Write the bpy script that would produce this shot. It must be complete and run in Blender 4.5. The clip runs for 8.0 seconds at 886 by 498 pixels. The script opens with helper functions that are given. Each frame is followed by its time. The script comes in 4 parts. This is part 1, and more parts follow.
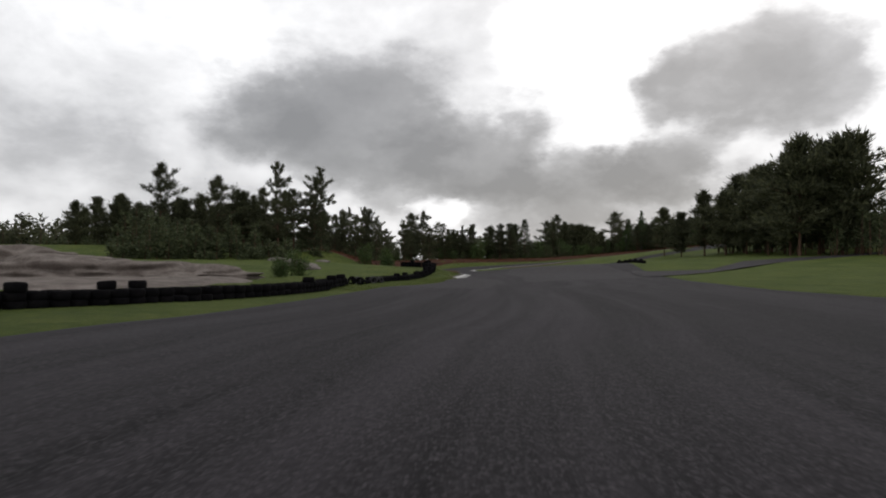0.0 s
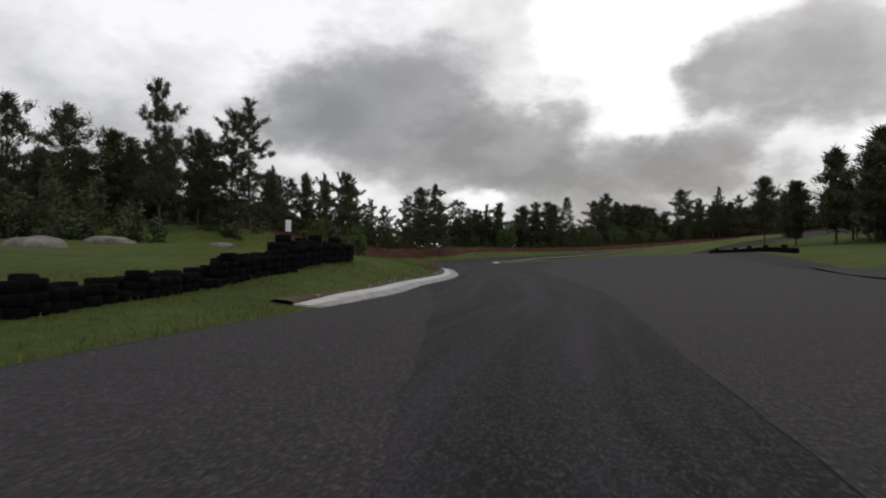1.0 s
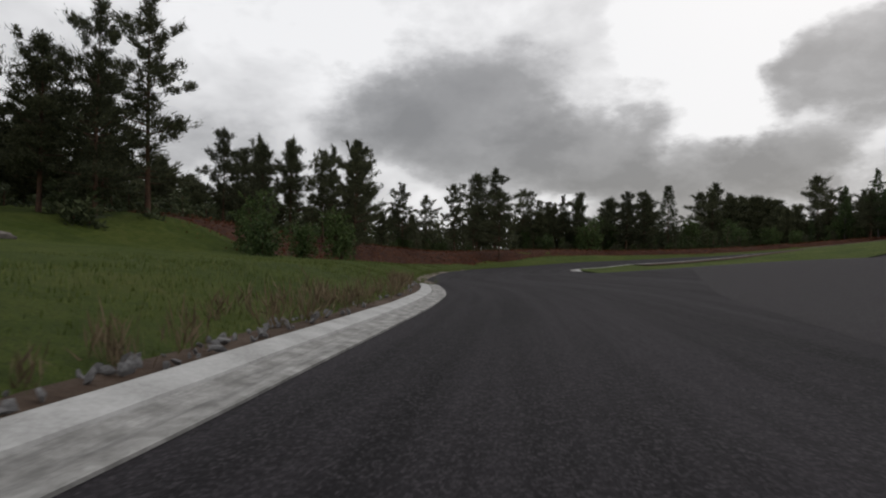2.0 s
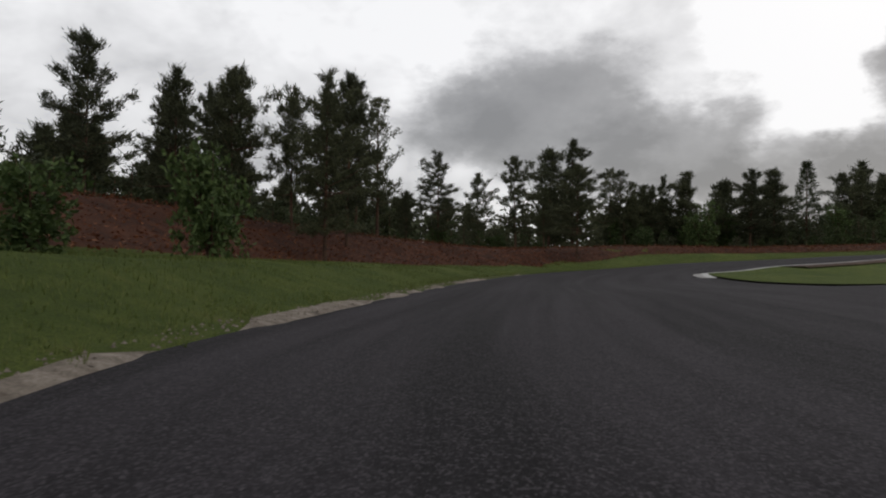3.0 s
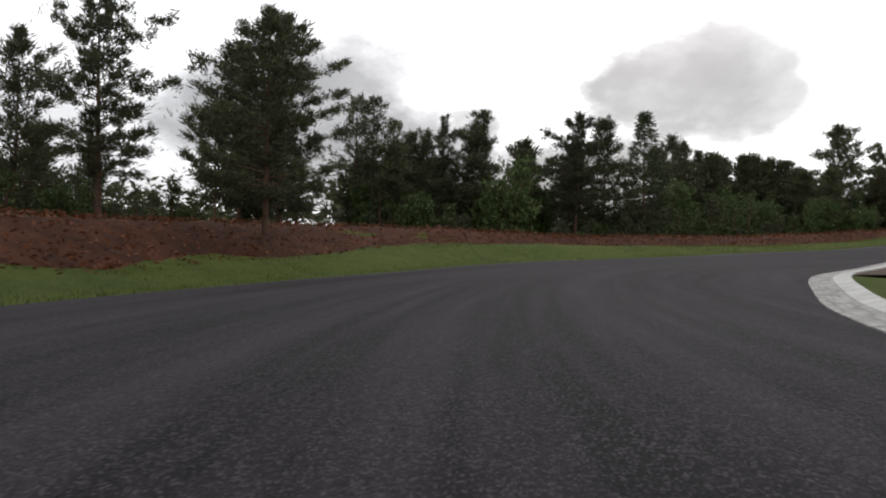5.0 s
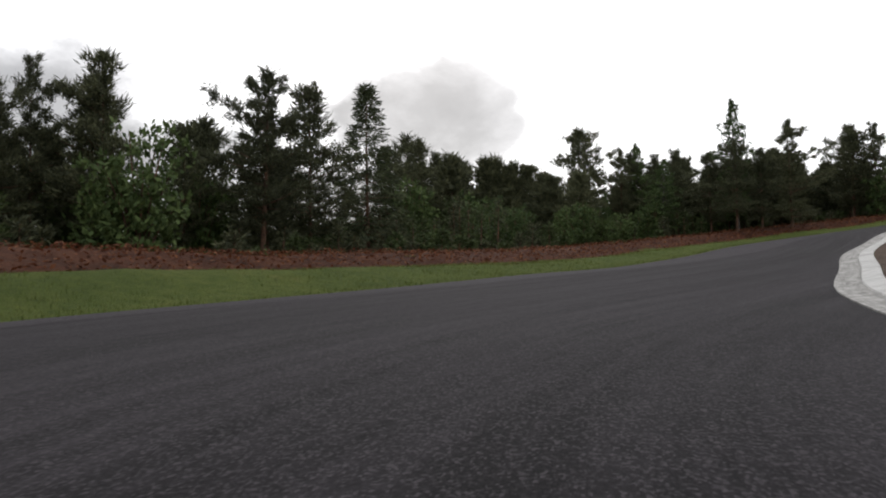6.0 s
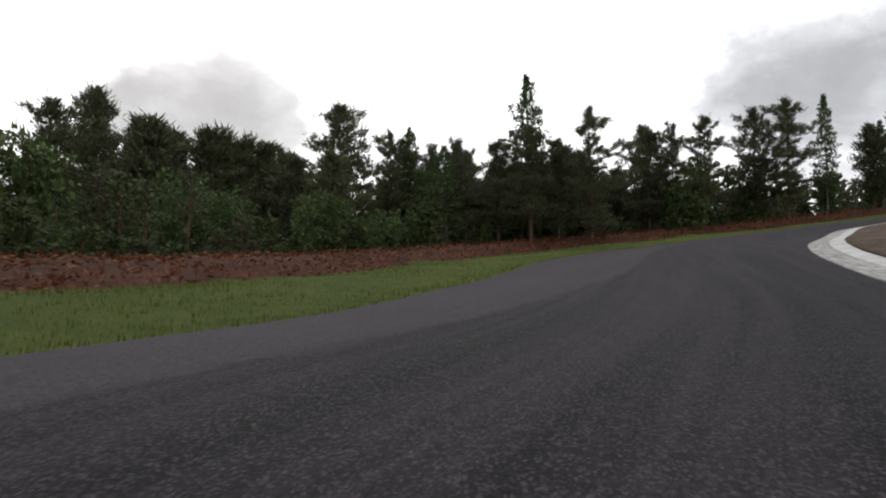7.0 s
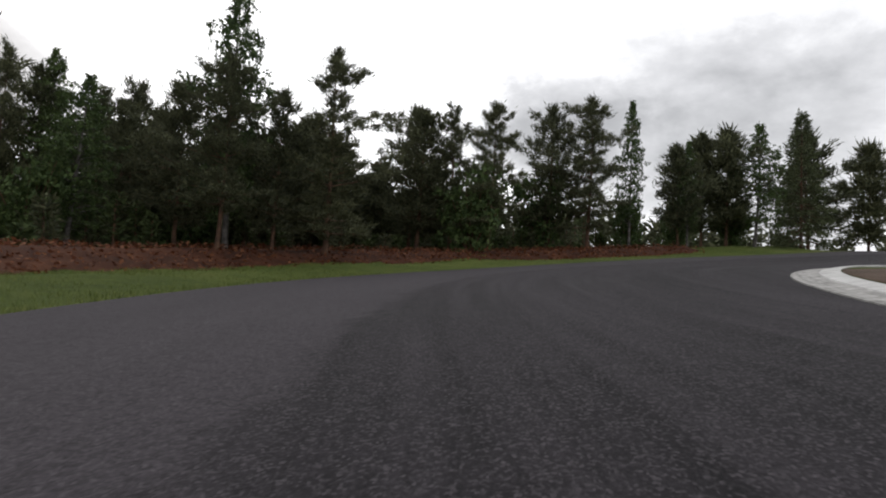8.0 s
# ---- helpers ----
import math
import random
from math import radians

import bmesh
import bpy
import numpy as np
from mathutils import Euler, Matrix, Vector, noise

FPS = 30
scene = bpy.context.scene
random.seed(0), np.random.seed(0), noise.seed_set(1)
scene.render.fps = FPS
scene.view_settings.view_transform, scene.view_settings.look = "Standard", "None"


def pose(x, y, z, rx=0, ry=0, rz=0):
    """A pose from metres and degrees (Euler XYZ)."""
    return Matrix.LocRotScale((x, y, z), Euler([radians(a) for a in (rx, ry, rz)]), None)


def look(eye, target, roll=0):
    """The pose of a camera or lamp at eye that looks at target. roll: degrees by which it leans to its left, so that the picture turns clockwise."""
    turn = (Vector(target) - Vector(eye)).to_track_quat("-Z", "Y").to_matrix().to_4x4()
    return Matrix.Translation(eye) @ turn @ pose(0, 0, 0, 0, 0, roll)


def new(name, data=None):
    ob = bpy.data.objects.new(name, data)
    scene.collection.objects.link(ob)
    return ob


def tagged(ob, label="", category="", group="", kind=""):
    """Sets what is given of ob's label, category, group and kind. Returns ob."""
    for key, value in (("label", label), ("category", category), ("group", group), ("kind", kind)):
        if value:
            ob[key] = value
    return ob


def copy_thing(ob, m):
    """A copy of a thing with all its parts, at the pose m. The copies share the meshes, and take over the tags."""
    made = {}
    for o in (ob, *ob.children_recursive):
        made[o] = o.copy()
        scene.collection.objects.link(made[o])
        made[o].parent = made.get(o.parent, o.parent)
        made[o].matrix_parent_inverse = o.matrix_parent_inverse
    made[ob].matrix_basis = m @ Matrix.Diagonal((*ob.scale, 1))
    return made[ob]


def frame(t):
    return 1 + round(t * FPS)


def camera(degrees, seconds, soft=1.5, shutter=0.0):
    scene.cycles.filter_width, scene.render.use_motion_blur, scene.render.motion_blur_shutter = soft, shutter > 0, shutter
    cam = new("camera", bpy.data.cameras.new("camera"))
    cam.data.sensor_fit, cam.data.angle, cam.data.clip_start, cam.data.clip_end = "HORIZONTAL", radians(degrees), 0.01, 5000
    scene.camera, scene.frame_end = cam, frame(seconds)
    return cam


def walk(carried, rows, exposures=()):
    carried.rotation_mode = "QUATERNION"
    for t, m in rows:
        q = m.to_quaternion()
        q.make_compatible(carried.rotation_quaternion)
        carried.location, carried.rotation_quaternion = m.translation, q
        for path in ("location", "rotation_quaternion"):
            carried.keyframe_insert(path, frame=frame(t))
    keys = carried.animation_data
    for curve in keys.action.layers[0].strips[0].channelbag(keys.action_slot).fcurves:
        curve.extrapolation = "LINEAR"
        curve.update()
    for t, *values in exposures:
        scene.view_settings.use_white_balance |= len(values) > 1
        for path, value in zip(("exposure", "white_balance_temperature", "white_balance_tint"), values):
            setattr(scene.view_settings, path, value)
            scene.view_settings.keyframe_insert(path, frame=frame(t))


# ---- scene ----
# camera and its drive round the bends
cam = camera(66.0, 8.0, soft=2.0, shutter=0.03)
PATH = [
    (0.0, (0.00, -15.80, 0.58), 0.22, 1.60, -0.03),
    (0.5, (1.55, 0.48, 0.62), 0.72, 1.14, -0.58),
    (1.0, (2.75, 15.46, 0.60), 3.24, 0.78, 0.43),
    (1.5, (3.46, 27.37, 0.59), 6.07, 0.86, 0.47),
    (2.0, (3.10, 39.18, 0.58), 9.70, 1.24, 0.47),
    (2.2, (2.84, 43.52, 0.59), 11.59, 1.18, 1.06),
    (3.3, (1.14, 62.77, 0.61), 16.91, 1.15, 0.09),
    (3.5, (0.64, 66.16, 0.62), 16.56, 0.60, 0.34),
    (4.0, (-0.22, 74.57, 0.60), 12.09, 0.66, -0.34),
    (4.2, (-0.36, 77.77, 0.60), 9.24, 0.96, 0.49),
    (5.3, (1.72, 92.56, 0.77), -9.80, 1.71, -0.07),
    (5.5, (2.68, 95.03, 0.85), -13.90, 2.37, -0.88),
    (6.0, (6.50, 101.64, 1.17), -25.08, 3.15, -1.19),
    (6.5, (10.42, 106.76, 1.48), -33.90, 3.09, -1.72),
    (7.0, (15.31, 111.39, 1.85), -43.58, 3.54, -0.51),
    (7.5, (20.95, 114.95, 2.31), -51.67, 4.70, 1.10),
    (8.0, (27.36, 117.74, 2.88), -62.00, 5.00, 3.00),
]


def aim(place, yaw, pitch, roll):
    a, b = radians(yaw), radians(pitch)
    way = Vector((-math.sin(a) * math.cos(b), math.cos(a) * math.cos(b), math.sin(b)))
    return look(place, Vector(place) + way * 10, roll)


walk(cam, [(t, aim(p, yaw, pitch, roll)) for t, p, yaw, pitch, roll in PATH],
     [(0.0, -0.46), (1.0, -0.54), (1.5, -0.64), (2.2, -0.66), (3.5, -0.50), (4.2, -0.32), (5.4, 0.12), (8.0, 0.08)])

# ---- world and light ----
scene.view_settings.exposure = 0.0
world = bpy.data.worlds.new("overcast sky")
scene.world = world
world.use_nodes = True
wt = world.node_tree
wt.nodes.clear()


def node(tree, kind, **sockets):
    n = tree.nodes.new(kind)
    for key, value in sockets.items():
        n.inputs[key].default_value = value
    return n


def math_node(tree, op, a, b=None, c=None, clamp=False):
    n = tree.nodes.new("ShaderNodeMath")
    n.operation, n.use_clamp = op, clamp
    for i, v in enumerate((a, b, c)):
        if v is None:
            continue
        if isinstance(v, (int, float)):
            n.inputs[i].default_value = v
        else:
            tree.links.new(v, n.inputs[i])
    return n.outputs[0]


def ramp(tree, fac, stops):
    n = tree.nodes.new("ShaderNodeValToRGB")
    e = n.color_ramp.elements
    while len(e) < len(stops):
        e.new(0.5)
    for item, (pos, col) in zip(e, stops):
        item.position = pos
        item.color = (*col, 1) if len(col) == 3 else col
    tree.links.new(fac, n.inputs[0])
    return n.outputs[0]


def mix_rgb(tree, fac, a, b, kind="MIX"):
    n = tree.nodes.new("ShaderNodeMix")
    n.data_type, n.blend_type = "RGBA", kind
    for s, v in ((n.inputs[0], fac), (n.inputs[6], a), (n.inputs[7], b)):
        if isinstance(v, (int, float)):
            s.default_value = v
        elif isinstance(v, tuple):
            s.default_value = (*v, 1)
        else:
            tree.links.new(v, s)
    return n.outputs[2]


SUN_AZ, SUN_EL = radians(22), radians(38)       # east of +y, above the horizon
sky = wt.nodes.new("ShaderNodeTexSky")
sky.sky_type, sky.sun_disc = "NISHITA", False
sky.sun_elevation, sky.sun_rotation = SUN_EL, SUN_AZ
sky.air_density, sky.dust_density = 1.0, 3.0
co = wt.nodes.new("ShaderNodeTexCoord").outputs["Generated"]
sep = wt.nodes.new("ShaderNodeSeparateXYZ")
wt.links.new(co, sep.inputs[0])
# cloud layer: puffs that flatten towards the horizon
squat = wt.nodes.new("ShaderNodeVectorMath")
squat.operation = "MULTIPLY"
wt.links.new(co, squat.inputs[0])
squat.inputs[1].default_value = (1, 1, 1.7)


def fbm(scale, detail, rough, seed, warp=0.0):
    n = node(wt, "ShaderNodeTexNoise", Scale=scale, Detail=detail, Roughness=rough, Distortion=warp)
    n.noise_dimensions = "4D"
    n.inputs["W"].default_value = seed
    wt.links.new(squat.outputs[0], n.inputs["Vector"])
    return n.outputs[0]


rag = node(wt, "ShaderNodeTexNoise", Scale=5.5, Detail=7, Roughness=0.6)
wt.links.new(squat.outputs[0], rag.inputs["Vector"])
shift = wt.nodes.new("ShaderNodeVectorMath")
shift.operation = "MULTIPLY_ADD"
wt.links.new(rag.outputs["Color"], shift.inputs[0])
shift.inputs[1].default_value = (0.26, 0.26, 0.16)
shift.inputs[2].default_value = (-0.13, -0.13, -0.08)
ragged = wt.nodes.new("ShaderNodeVectorMath")
ragged.operation = "ADD"
wt.links.new(co, ragged.inputs[0])
wt.links.new(shift.outputs[0], ragged.inputs[1])


def lobe(az, el, inner, outer, gain, squash=1.0):
    """A broad cloud mass (or gap) round a compass direction."""
    az, el = radians(az), radians(el)
    c = Vector((math.sin(az) * math.cos(el), math.cos(az) * math.cos(el), math.sin(el)))
    d = wt.nodes.new("ShaderNodeVectorMath")
    d.operation = "SUBTRACT"
    wt.links.new(ragged.outputs[0], d.inputs[0])
    d.inputs[1].default_value = c
    s = wt.nodes.new("ShaderNodeVectorMath")
    s.operation = "MULTIPLY"
    wt.links.new(d.outputs[0], s.inputs[0])
    s.inputs[1].default_value = (1, 1, squash)
    ln = wt.nodes.new("ShaderNodeVectorMath")
    ln.operation = "LENGTH"
    wt.links.new(s.outputs[0], ln.inputs[0])
    m = wt.nodes.new("ShaderNodeMapRange")
    m.interpolation_type = "SMOOTHSTEP"
    m.inputs["From Min"].default_value, m.inputs["From Max"].default_value = outer, inner
    m.inputs["To Min"].default_value, m.inputs["To Max"].default_value = 0, gain
    wt.links.new(ln.outputs["Value"], m.inputs["Value"])
    return m.outputs[0]


dens = math_node(wt, "MULTIPLY", fbm(2.6, 5, 0.5, 3.1, 0.2), 0.46)
dens = math_node(wt, "ADD", dens, math_node(wt, "MULTIPLY", fbm(8.0, 8, 0.58, 8.4, 0.2), 0.42))
for args in ((-9, 12.5, 0.08, 0.20, 0.25, 1.6), (1, 9.5, 0.06, 0.15, 0.22, 1.8), (16, 8.5, 0.04, 0.11, 0.26, 1.9), (24.5, 14.6, 0.09, 0.18, 0.33, 1.6), (8, 4.5, 0.06, 0.16, 0.13, 2.4),
             (72, 15, 0.05, 0.18, 0.20, 1.6), (88, 13, 0.08, 0.30, 0.16, 1.6), (-30, 14, 0.10, 0.35, 0.03, 1.4), (-24, 21, 0.05, 0.28, -0.12, 1.0),
             (10.5, 15, 0.03, 0.13, -0.20, 0.8), (16, 22, 0.06, 0.22, -0.20, 1.0), (45, 20, 0.22, 0.50, -0.22, 1.2), (-1.5, 4.2, 0.01, 0.045, -0.22, 1.0), (20, 11.8, 0.01, 0.05, -0.16, 2.0), (-15, 12, 0.05, 0.16, 0.12, 1.7),
             (-5, 7, 0.05, 0.14, 0.13, 2.2), (4, 7, 0.04, 0.11, 0.10, 2.2), (10, 7.6, 0.04, 0.12, 0.18, 2.2), (20, 4.5, 0.10, 0.24, 0.14, 3.0), (-26, 6, 0.08, 0.24, 0.06, 2.5)):
    dens = math_node(wt, "ADD", dens, lobe(*args))
cloud = ramp(wt, dens, [(0.36, (1.45, 1.45, 1.47)), (0.46, (1.12, 1.12, 1.14)), (0.54, (0.80, 0.80, 0.82)), (0.66, (0.52, 0.522, 0.535)), (0.82, (0.36, 0.363, 0.375))])
skyc = mix_rgb(wt, 0.93, mix_rgb(wt, 1.0, sky.outputs[0], (0.12, 0.12, 0.12), "MULTIPLY"), cloud)
bg = wt.nodes.new("ShaderNodeBackground")
wt.links.new(skyc, bg.inputs[0])
bg.inputs[1].default_value = 1.0
wout = wt.nodes.new("ShaderNodeOutputWorld")
wt.links.new(bg.outputs[0], wout.inputs[0])

sun = new("sun", bpy.data.lights.new("sun", "SUN"))
sun.data.energy, sun.data.angle, sun.data.color = 0.3, radians(14), (1.0, 0.97, 0.93)
sun.matrix_world = look((math.sin(SUN_AZ) * 60, 60 + math.cos(SUN_AZ) * 60, 60), (0, 60, 60 - 84.8 * math.tan(SUN_EL) * 0.707))

# ---- materials ----


def material(name, rough=0.9, spec=0.3):
    m = bpy.data.materials.new(name)
    m.use_nodes = True
    b = m.node_tree.nodes["Principled BSDF"]
    b.inputs["Roughness"].default_value = rough
    b.inputs["Specular IOR Level"].default_value = spec
    return m, m.node_tree, b


def noise_of(tree, scale, detail=4, rough=0.55, space="Object", stretch=None, w=None):
    tc = tree.nodes.new("ShaderNodeTexCoord")
    n = node(tree, "ShaderNodeTexNoise", Scale=scale, Detail=detail, Roughness=rough)
    v = tc.outputs[space]
    if stretch:
        mp = tree.nodes.new("ShaderNodeMapping")
        mp.inputs["Scale"].default_value = stretch
        tree.links.new(v, mp.inputs[0])
        v = mp.outputs[0]
    tree.links.new(v, n.inputs["Vector"])
    return n.outputs[0]


def bump(tree, bsdf, height, strength, dist):
    b = node(tree, "ShaderNodeBump", Strength=strength, Distance=dist)
    tree.links.new(height, b.inputs["Height"])
    tree.links.new(b.outputs[0], bsdf.inputs["Normal"])


def voronoi_of(tree, scale, out="Distance", space="Object"):
    tc = tree.nodes.new("ShaderNodeTexCoord")
    v = node(tree, "ShaderNodeTexVoronoi", Scale=scale)
    tree.links.new(tc.outputs[space], v.inputs["Vector"])
    return v.outputs[out]


def asphalt_material(name, dark, light, speck):
    m, t, b = material(name, 0.85, 0.08)
    grain = noise_of(t, 80, 4, 0.72)
    cell = voronoi_of(t, 92, "Color")
    sepc = t.nodes.new("ShaderNodeSeparateColor")
    t.links.new(cell, sepc.inputs[0])
    stone = math_node(t, "POWER", sepc.outputs[0], 4.5)
    patchy = noise_of(t, 0.45, 5, 0.6)
    clumps = noise_of(t, 5.5, 4, 0.65)
    lane, along = t.nodes.new("ShaderNodeAttribute"), t.nodes.new("ShaderNodeAttribute")
    lane.attribute_name, along.attribute_name = "lane", "along"
    comb = t.nodes.new("ShaderNodeCombineXYZ")
    t.links.new(lane.outputs["Fac"], comb.inputs[0])
    t.links.new(math_node(t, "MULTIPLY", along.outputs["Fac"], 0.03), comb.inputs[1])
    lines = node(t, "ShaderNodeTexNoise", Scale=1.5, Detail=5, Roughness=0.62)
    t.links.new(comb.outputs[0], lines.inputs["Vector"])
    fine = node(t, "ShaderNodeTexNoise", Scale=5.0, Detail=4, Roughness=0.6)
    t.links.new(comb.outputs[0], fine.inputs["Vector"])
    streak = math_node(t, "ADD", math_node(t, "MULTIPLY", lines.outputs[0], 0.62), math_node(t, "MULTIPLY", fine.outputs[0], 0.38))
    f = math_node(t, "ADD", math_node(t, "MULTIPLY", patchy, 0.14), math_node(t, "MULTIPLY", streak, 0.76))
    f = math_node(t, "ADD", f, math_node(t, "MULTIPLY", clumps, 0.10))
    f = ramp(t, f, [(0.435, (0, 0, 0)), (0.575, (1, 1, 1))])
    base = mix_rgb(t, f, dark, light)
    wide = t.nodes.new("ShaderNodeAttribute")
    wide.attribute_name = "wide"
    gap = math_node(t, "SUBTRACT", math_node(t, "SUBTRACT", wide.outputs["Fac"], lane.outputs["Fac"]), 0.3)
    gap = math_node(t, "ADD", gap, math_node(t, "MULTIPLY_ADD", noise_of(t, 2.2, 5, 0.65), 0.7, -0.35))
    worn = t.nodes.new("ShaderNodeMapRange")
    worn.interpolation_type = "SMOOTHSTEP"
    worn.inputs["From Min"].default_value, worn.inputs["From Max"].default_value = -0.10, 0.14
    t.links.new(gap, worn.inputs["Value"])
    base = mix_rgb(t, math_node(t, "MULTIPLY", worn.outputs[0], 0.75), base, (0.047, 0.0410, 0.0470))
    stones = mix_rgb(t, math_node(t, "MULTIPLY", stone, 0.7), mix_rgb(t, ramp(t, noise_of(t, 24, 3, 0.6), [(0.36, (0.45, 0.45, 0.45)), (0.56, (0, 0, 0))]), base, (0.006, 0.0054, 0.006)), speck)
    final = mix_rgb(t, ramp(t, grain, [(0.38, (0.5, 0.5, 0.5)), (0.52, (0, 0, 0))]), stones, (0.005, 0.0046, 0.0049))
    t.links.new(final, b.inputs["Base Color"])
    rr = math_node(t, "MULTIPLY_ADD", patchy, 0.16, 0.76)
    t.links.new(rr, b.inputs["Roughness"])
    bump(t, b, math_node(t, "ADD", grain, math_node(t, "MULTIPLY", stone, 0.6)), 0.42, 0.006)
    return m


ASPHALT = asphalt_material("asphalt", (0.0062, 0.0055, 0.0063), (0.0285, 0.0250, 0.0288), (0.085, 0.077, 0.084))
ASPHALT_OLD = asphalt_material("worn asphalt", (0.0165, 0.0146, 0.0160), (0.040, 0.0354, 0.0387), (0.11, 0.100, 0.107))


def grass_ground():
    m, t, b = material("mown grass ground", 0.95, 0.1)
    big = noise_of(t, 0.35, 5, 0.6)
    mid = noise_of(t, 2.6, 5, 0.65)
    fine = noise_of(t, 38, 4, 0.7)
    f = math_node(t, "ADD", math_node(t, "MULTIPLY", big, 0.5), math_node(t, "MULTIPLY", mid, 0.5))
    c = ramp(t, f, [(0.30, (0.044, 0.062, 0.013)), (0.46, (0.068, 0.095, 0.018)), (0.58, (0.100, 0.124, 0.026)), (0.72, (0.145, 0.138, 0.045))])
    c = mix_rgb(t, ramp(t, fine, [(0.35, (0.7, 0.7, 0.7)), (0.6, (0, 0, 0))]), c, (0.022, 0.030, 0.010))
    t.links.new(c, b.inputs["Base Color"])
    bump(t, b, math_node(t, "ADD", fine, mid), 1.0, 0.05)
    return m


GRASS = grass_ground()


def mottled(name, cols, scale, fine_scale, rough=0.9, bump_d=0.02, spec=0.2, space="Object"):
    """Three tones on a broad and a fine noise, with relief."""
    m, t, b = material(name, rough, spec)
    f = math_node(t, "ADD", math_node(t, "MULTIPLY", noise_of(t, scale, 5, 0.6, space), 0.6),
                  math_node(t, "MULTIPLY", noise_of(t, fine_scale, 4, 0.7, space), 0.4))
    c = ramp(t, f, [(0.34, cols[0]), (0.50, cols[1]), (0.66, cols[2])])
    t.links.new(c, b.inputs["Base Color"])
    bump(t, b, noise_of(t, fine_scale, 4, 0.7, space), 0.8, bump_d)
    return m


RED_EARTH = mottled("red leaf litter", ((0.018, 0.007, 0.004), (0.048, 0.016, 0.007), (0.088, 0.032, 0.014)), 1.2, 14, 0.95, 0.05)
SOIL = mottled("bare soil", ((0.035, 0.022, 0.015), (0.065, 0.043, 0.030), (0.11, 0.08, 0.06)), 1.6, 22, 0.95, 0.03)
GRAVEL = mottled("gravel verge", ((0.07, 0.056, 0.043), (0.17, 0.142, 0.115), (0.30, 0.26, 0.22)), 4.5, 45, 0.95, 0.03)
CONCRETE = mottled("kerb concrete", ((0.27, 0.265, 0.255), (0.40, 0.395, 0.385), (0.50, 0.495, 0.485)), 3.0, 48, 0.85, 0.004)


def stained_concrete():
    """The ramp of the kerb: rough, rubbed dark by wheels along its length."""
    m, t, b = material("wheel-marked kerb concrete", 0.9, 0.2)
    lane, along = t.nodes.new("ShaderNodeAttribute"), t.nodes.new("ShaderNodeAttribute")
    lane.attribute_name, along.attribute_name = "lane", "along"
    comb = t.nodes.new("ShaderNodeCombineXYZ")
    t.links.new(math_node(t, "MULTIPLY", lane.outputs["Fac"], 16.0), comb.inputs[0])
    t.links.new(math_node(t, "MULTIPLY", along.outputs["Fac"], 0.9), comb.inputs[1])
    rub = node(t, "ShaderNodeTexNoise", Scale=1.0, Detail=6, Roughness=0.68)
    t.links.new(comb.outputs[0], rub.inputs["Vector"])
    c = ramp(t, noise_of(t, 5, 6, 0.7), [(0.32, (0.17, 0.165, 0.155)), (0.5, (0.30, 0.293, 0.28)), (0.66, (0.42, 0.41, 0.395))])
    c = mix_rgb(t, ramp(t, rub.outputs[0], [(0.34, (0.55, 0.55, 0.55)), (0.54, (0, 0, 0))]), c, (0.075, 0.073, 0.071))
    c = mix_rgb(t, ramp(t, noise_of(t, 60, 3, 0.7), [(0.36, (0.4, 0.4, 0.4)), (0.48, (0, 0, 0))]), c, (0.13, 0.127, 0.12))
    t.links.new(c, b.inputs["Base Color"])
    bump(t, b, noise_of(t, 45, 5, 0.7), 0.9, 0.008)
    return m


CONCRETE_RAMP = stained_concrete()
RUBBER = mottled("tyre rubber", ((0.0040, 0.0038, 0.0042), (0.0062, 0.006, 0.0066), (0.012, 0.011, 0.011)), 3, 30, 0.9, 0.004, 0.02)
RUBBER_GREY = mottled("weathered grey tyre rubber", ((0.012, 0.0115, 0.0115), (0.028, 0.027, 0.027), (0.06, 0.057, 0.057)), 6, 34, 0.85, 0.004, 0.2)
PEBBLE = mottled("broken grey stone", ((0.10, 0.095, 0.095), (0.19, 0.185, 0.185), (0.30, 0.29, 0.285)), 5, 40, 0.9, 0.006)
ROCK = mottled("grey rock", ((0.06, 0.052, 0.046), (0.14, 0.122, 0.11), (0.25, 0.225, 0.205)), 1.2, 12, 0.9, 0.03)
SAND = mottled("sandy spoil", ((0.055, 0.043, 0.036), (0.13, 0.108, 0.095), (0.23, 0.20, 0.18)), 1.3, 18, 0.95, 0.05)
BARK = mottled("pine bark", ((0.035, 0.024, 0.018), (0.085, 0.05, 0.034), (0.16, 0.085, 0.05)), 2.0, 16, 0.95, 0.02)
BIRCH_BARK = mottled("birch bark", ((0.025, 0.022, 0.020), (0.085, 0.078, 0.072), (0.20, 0.19, 0.18)), 3.0, 9, 0.85, 0.01)
WHITE = mottled("white board", ((0.55, 0.55, 0.54), (0.72, 0.72, 0.71), (0.78, 0.78, 0.77)), 2, 20, 0.6, 0.001)


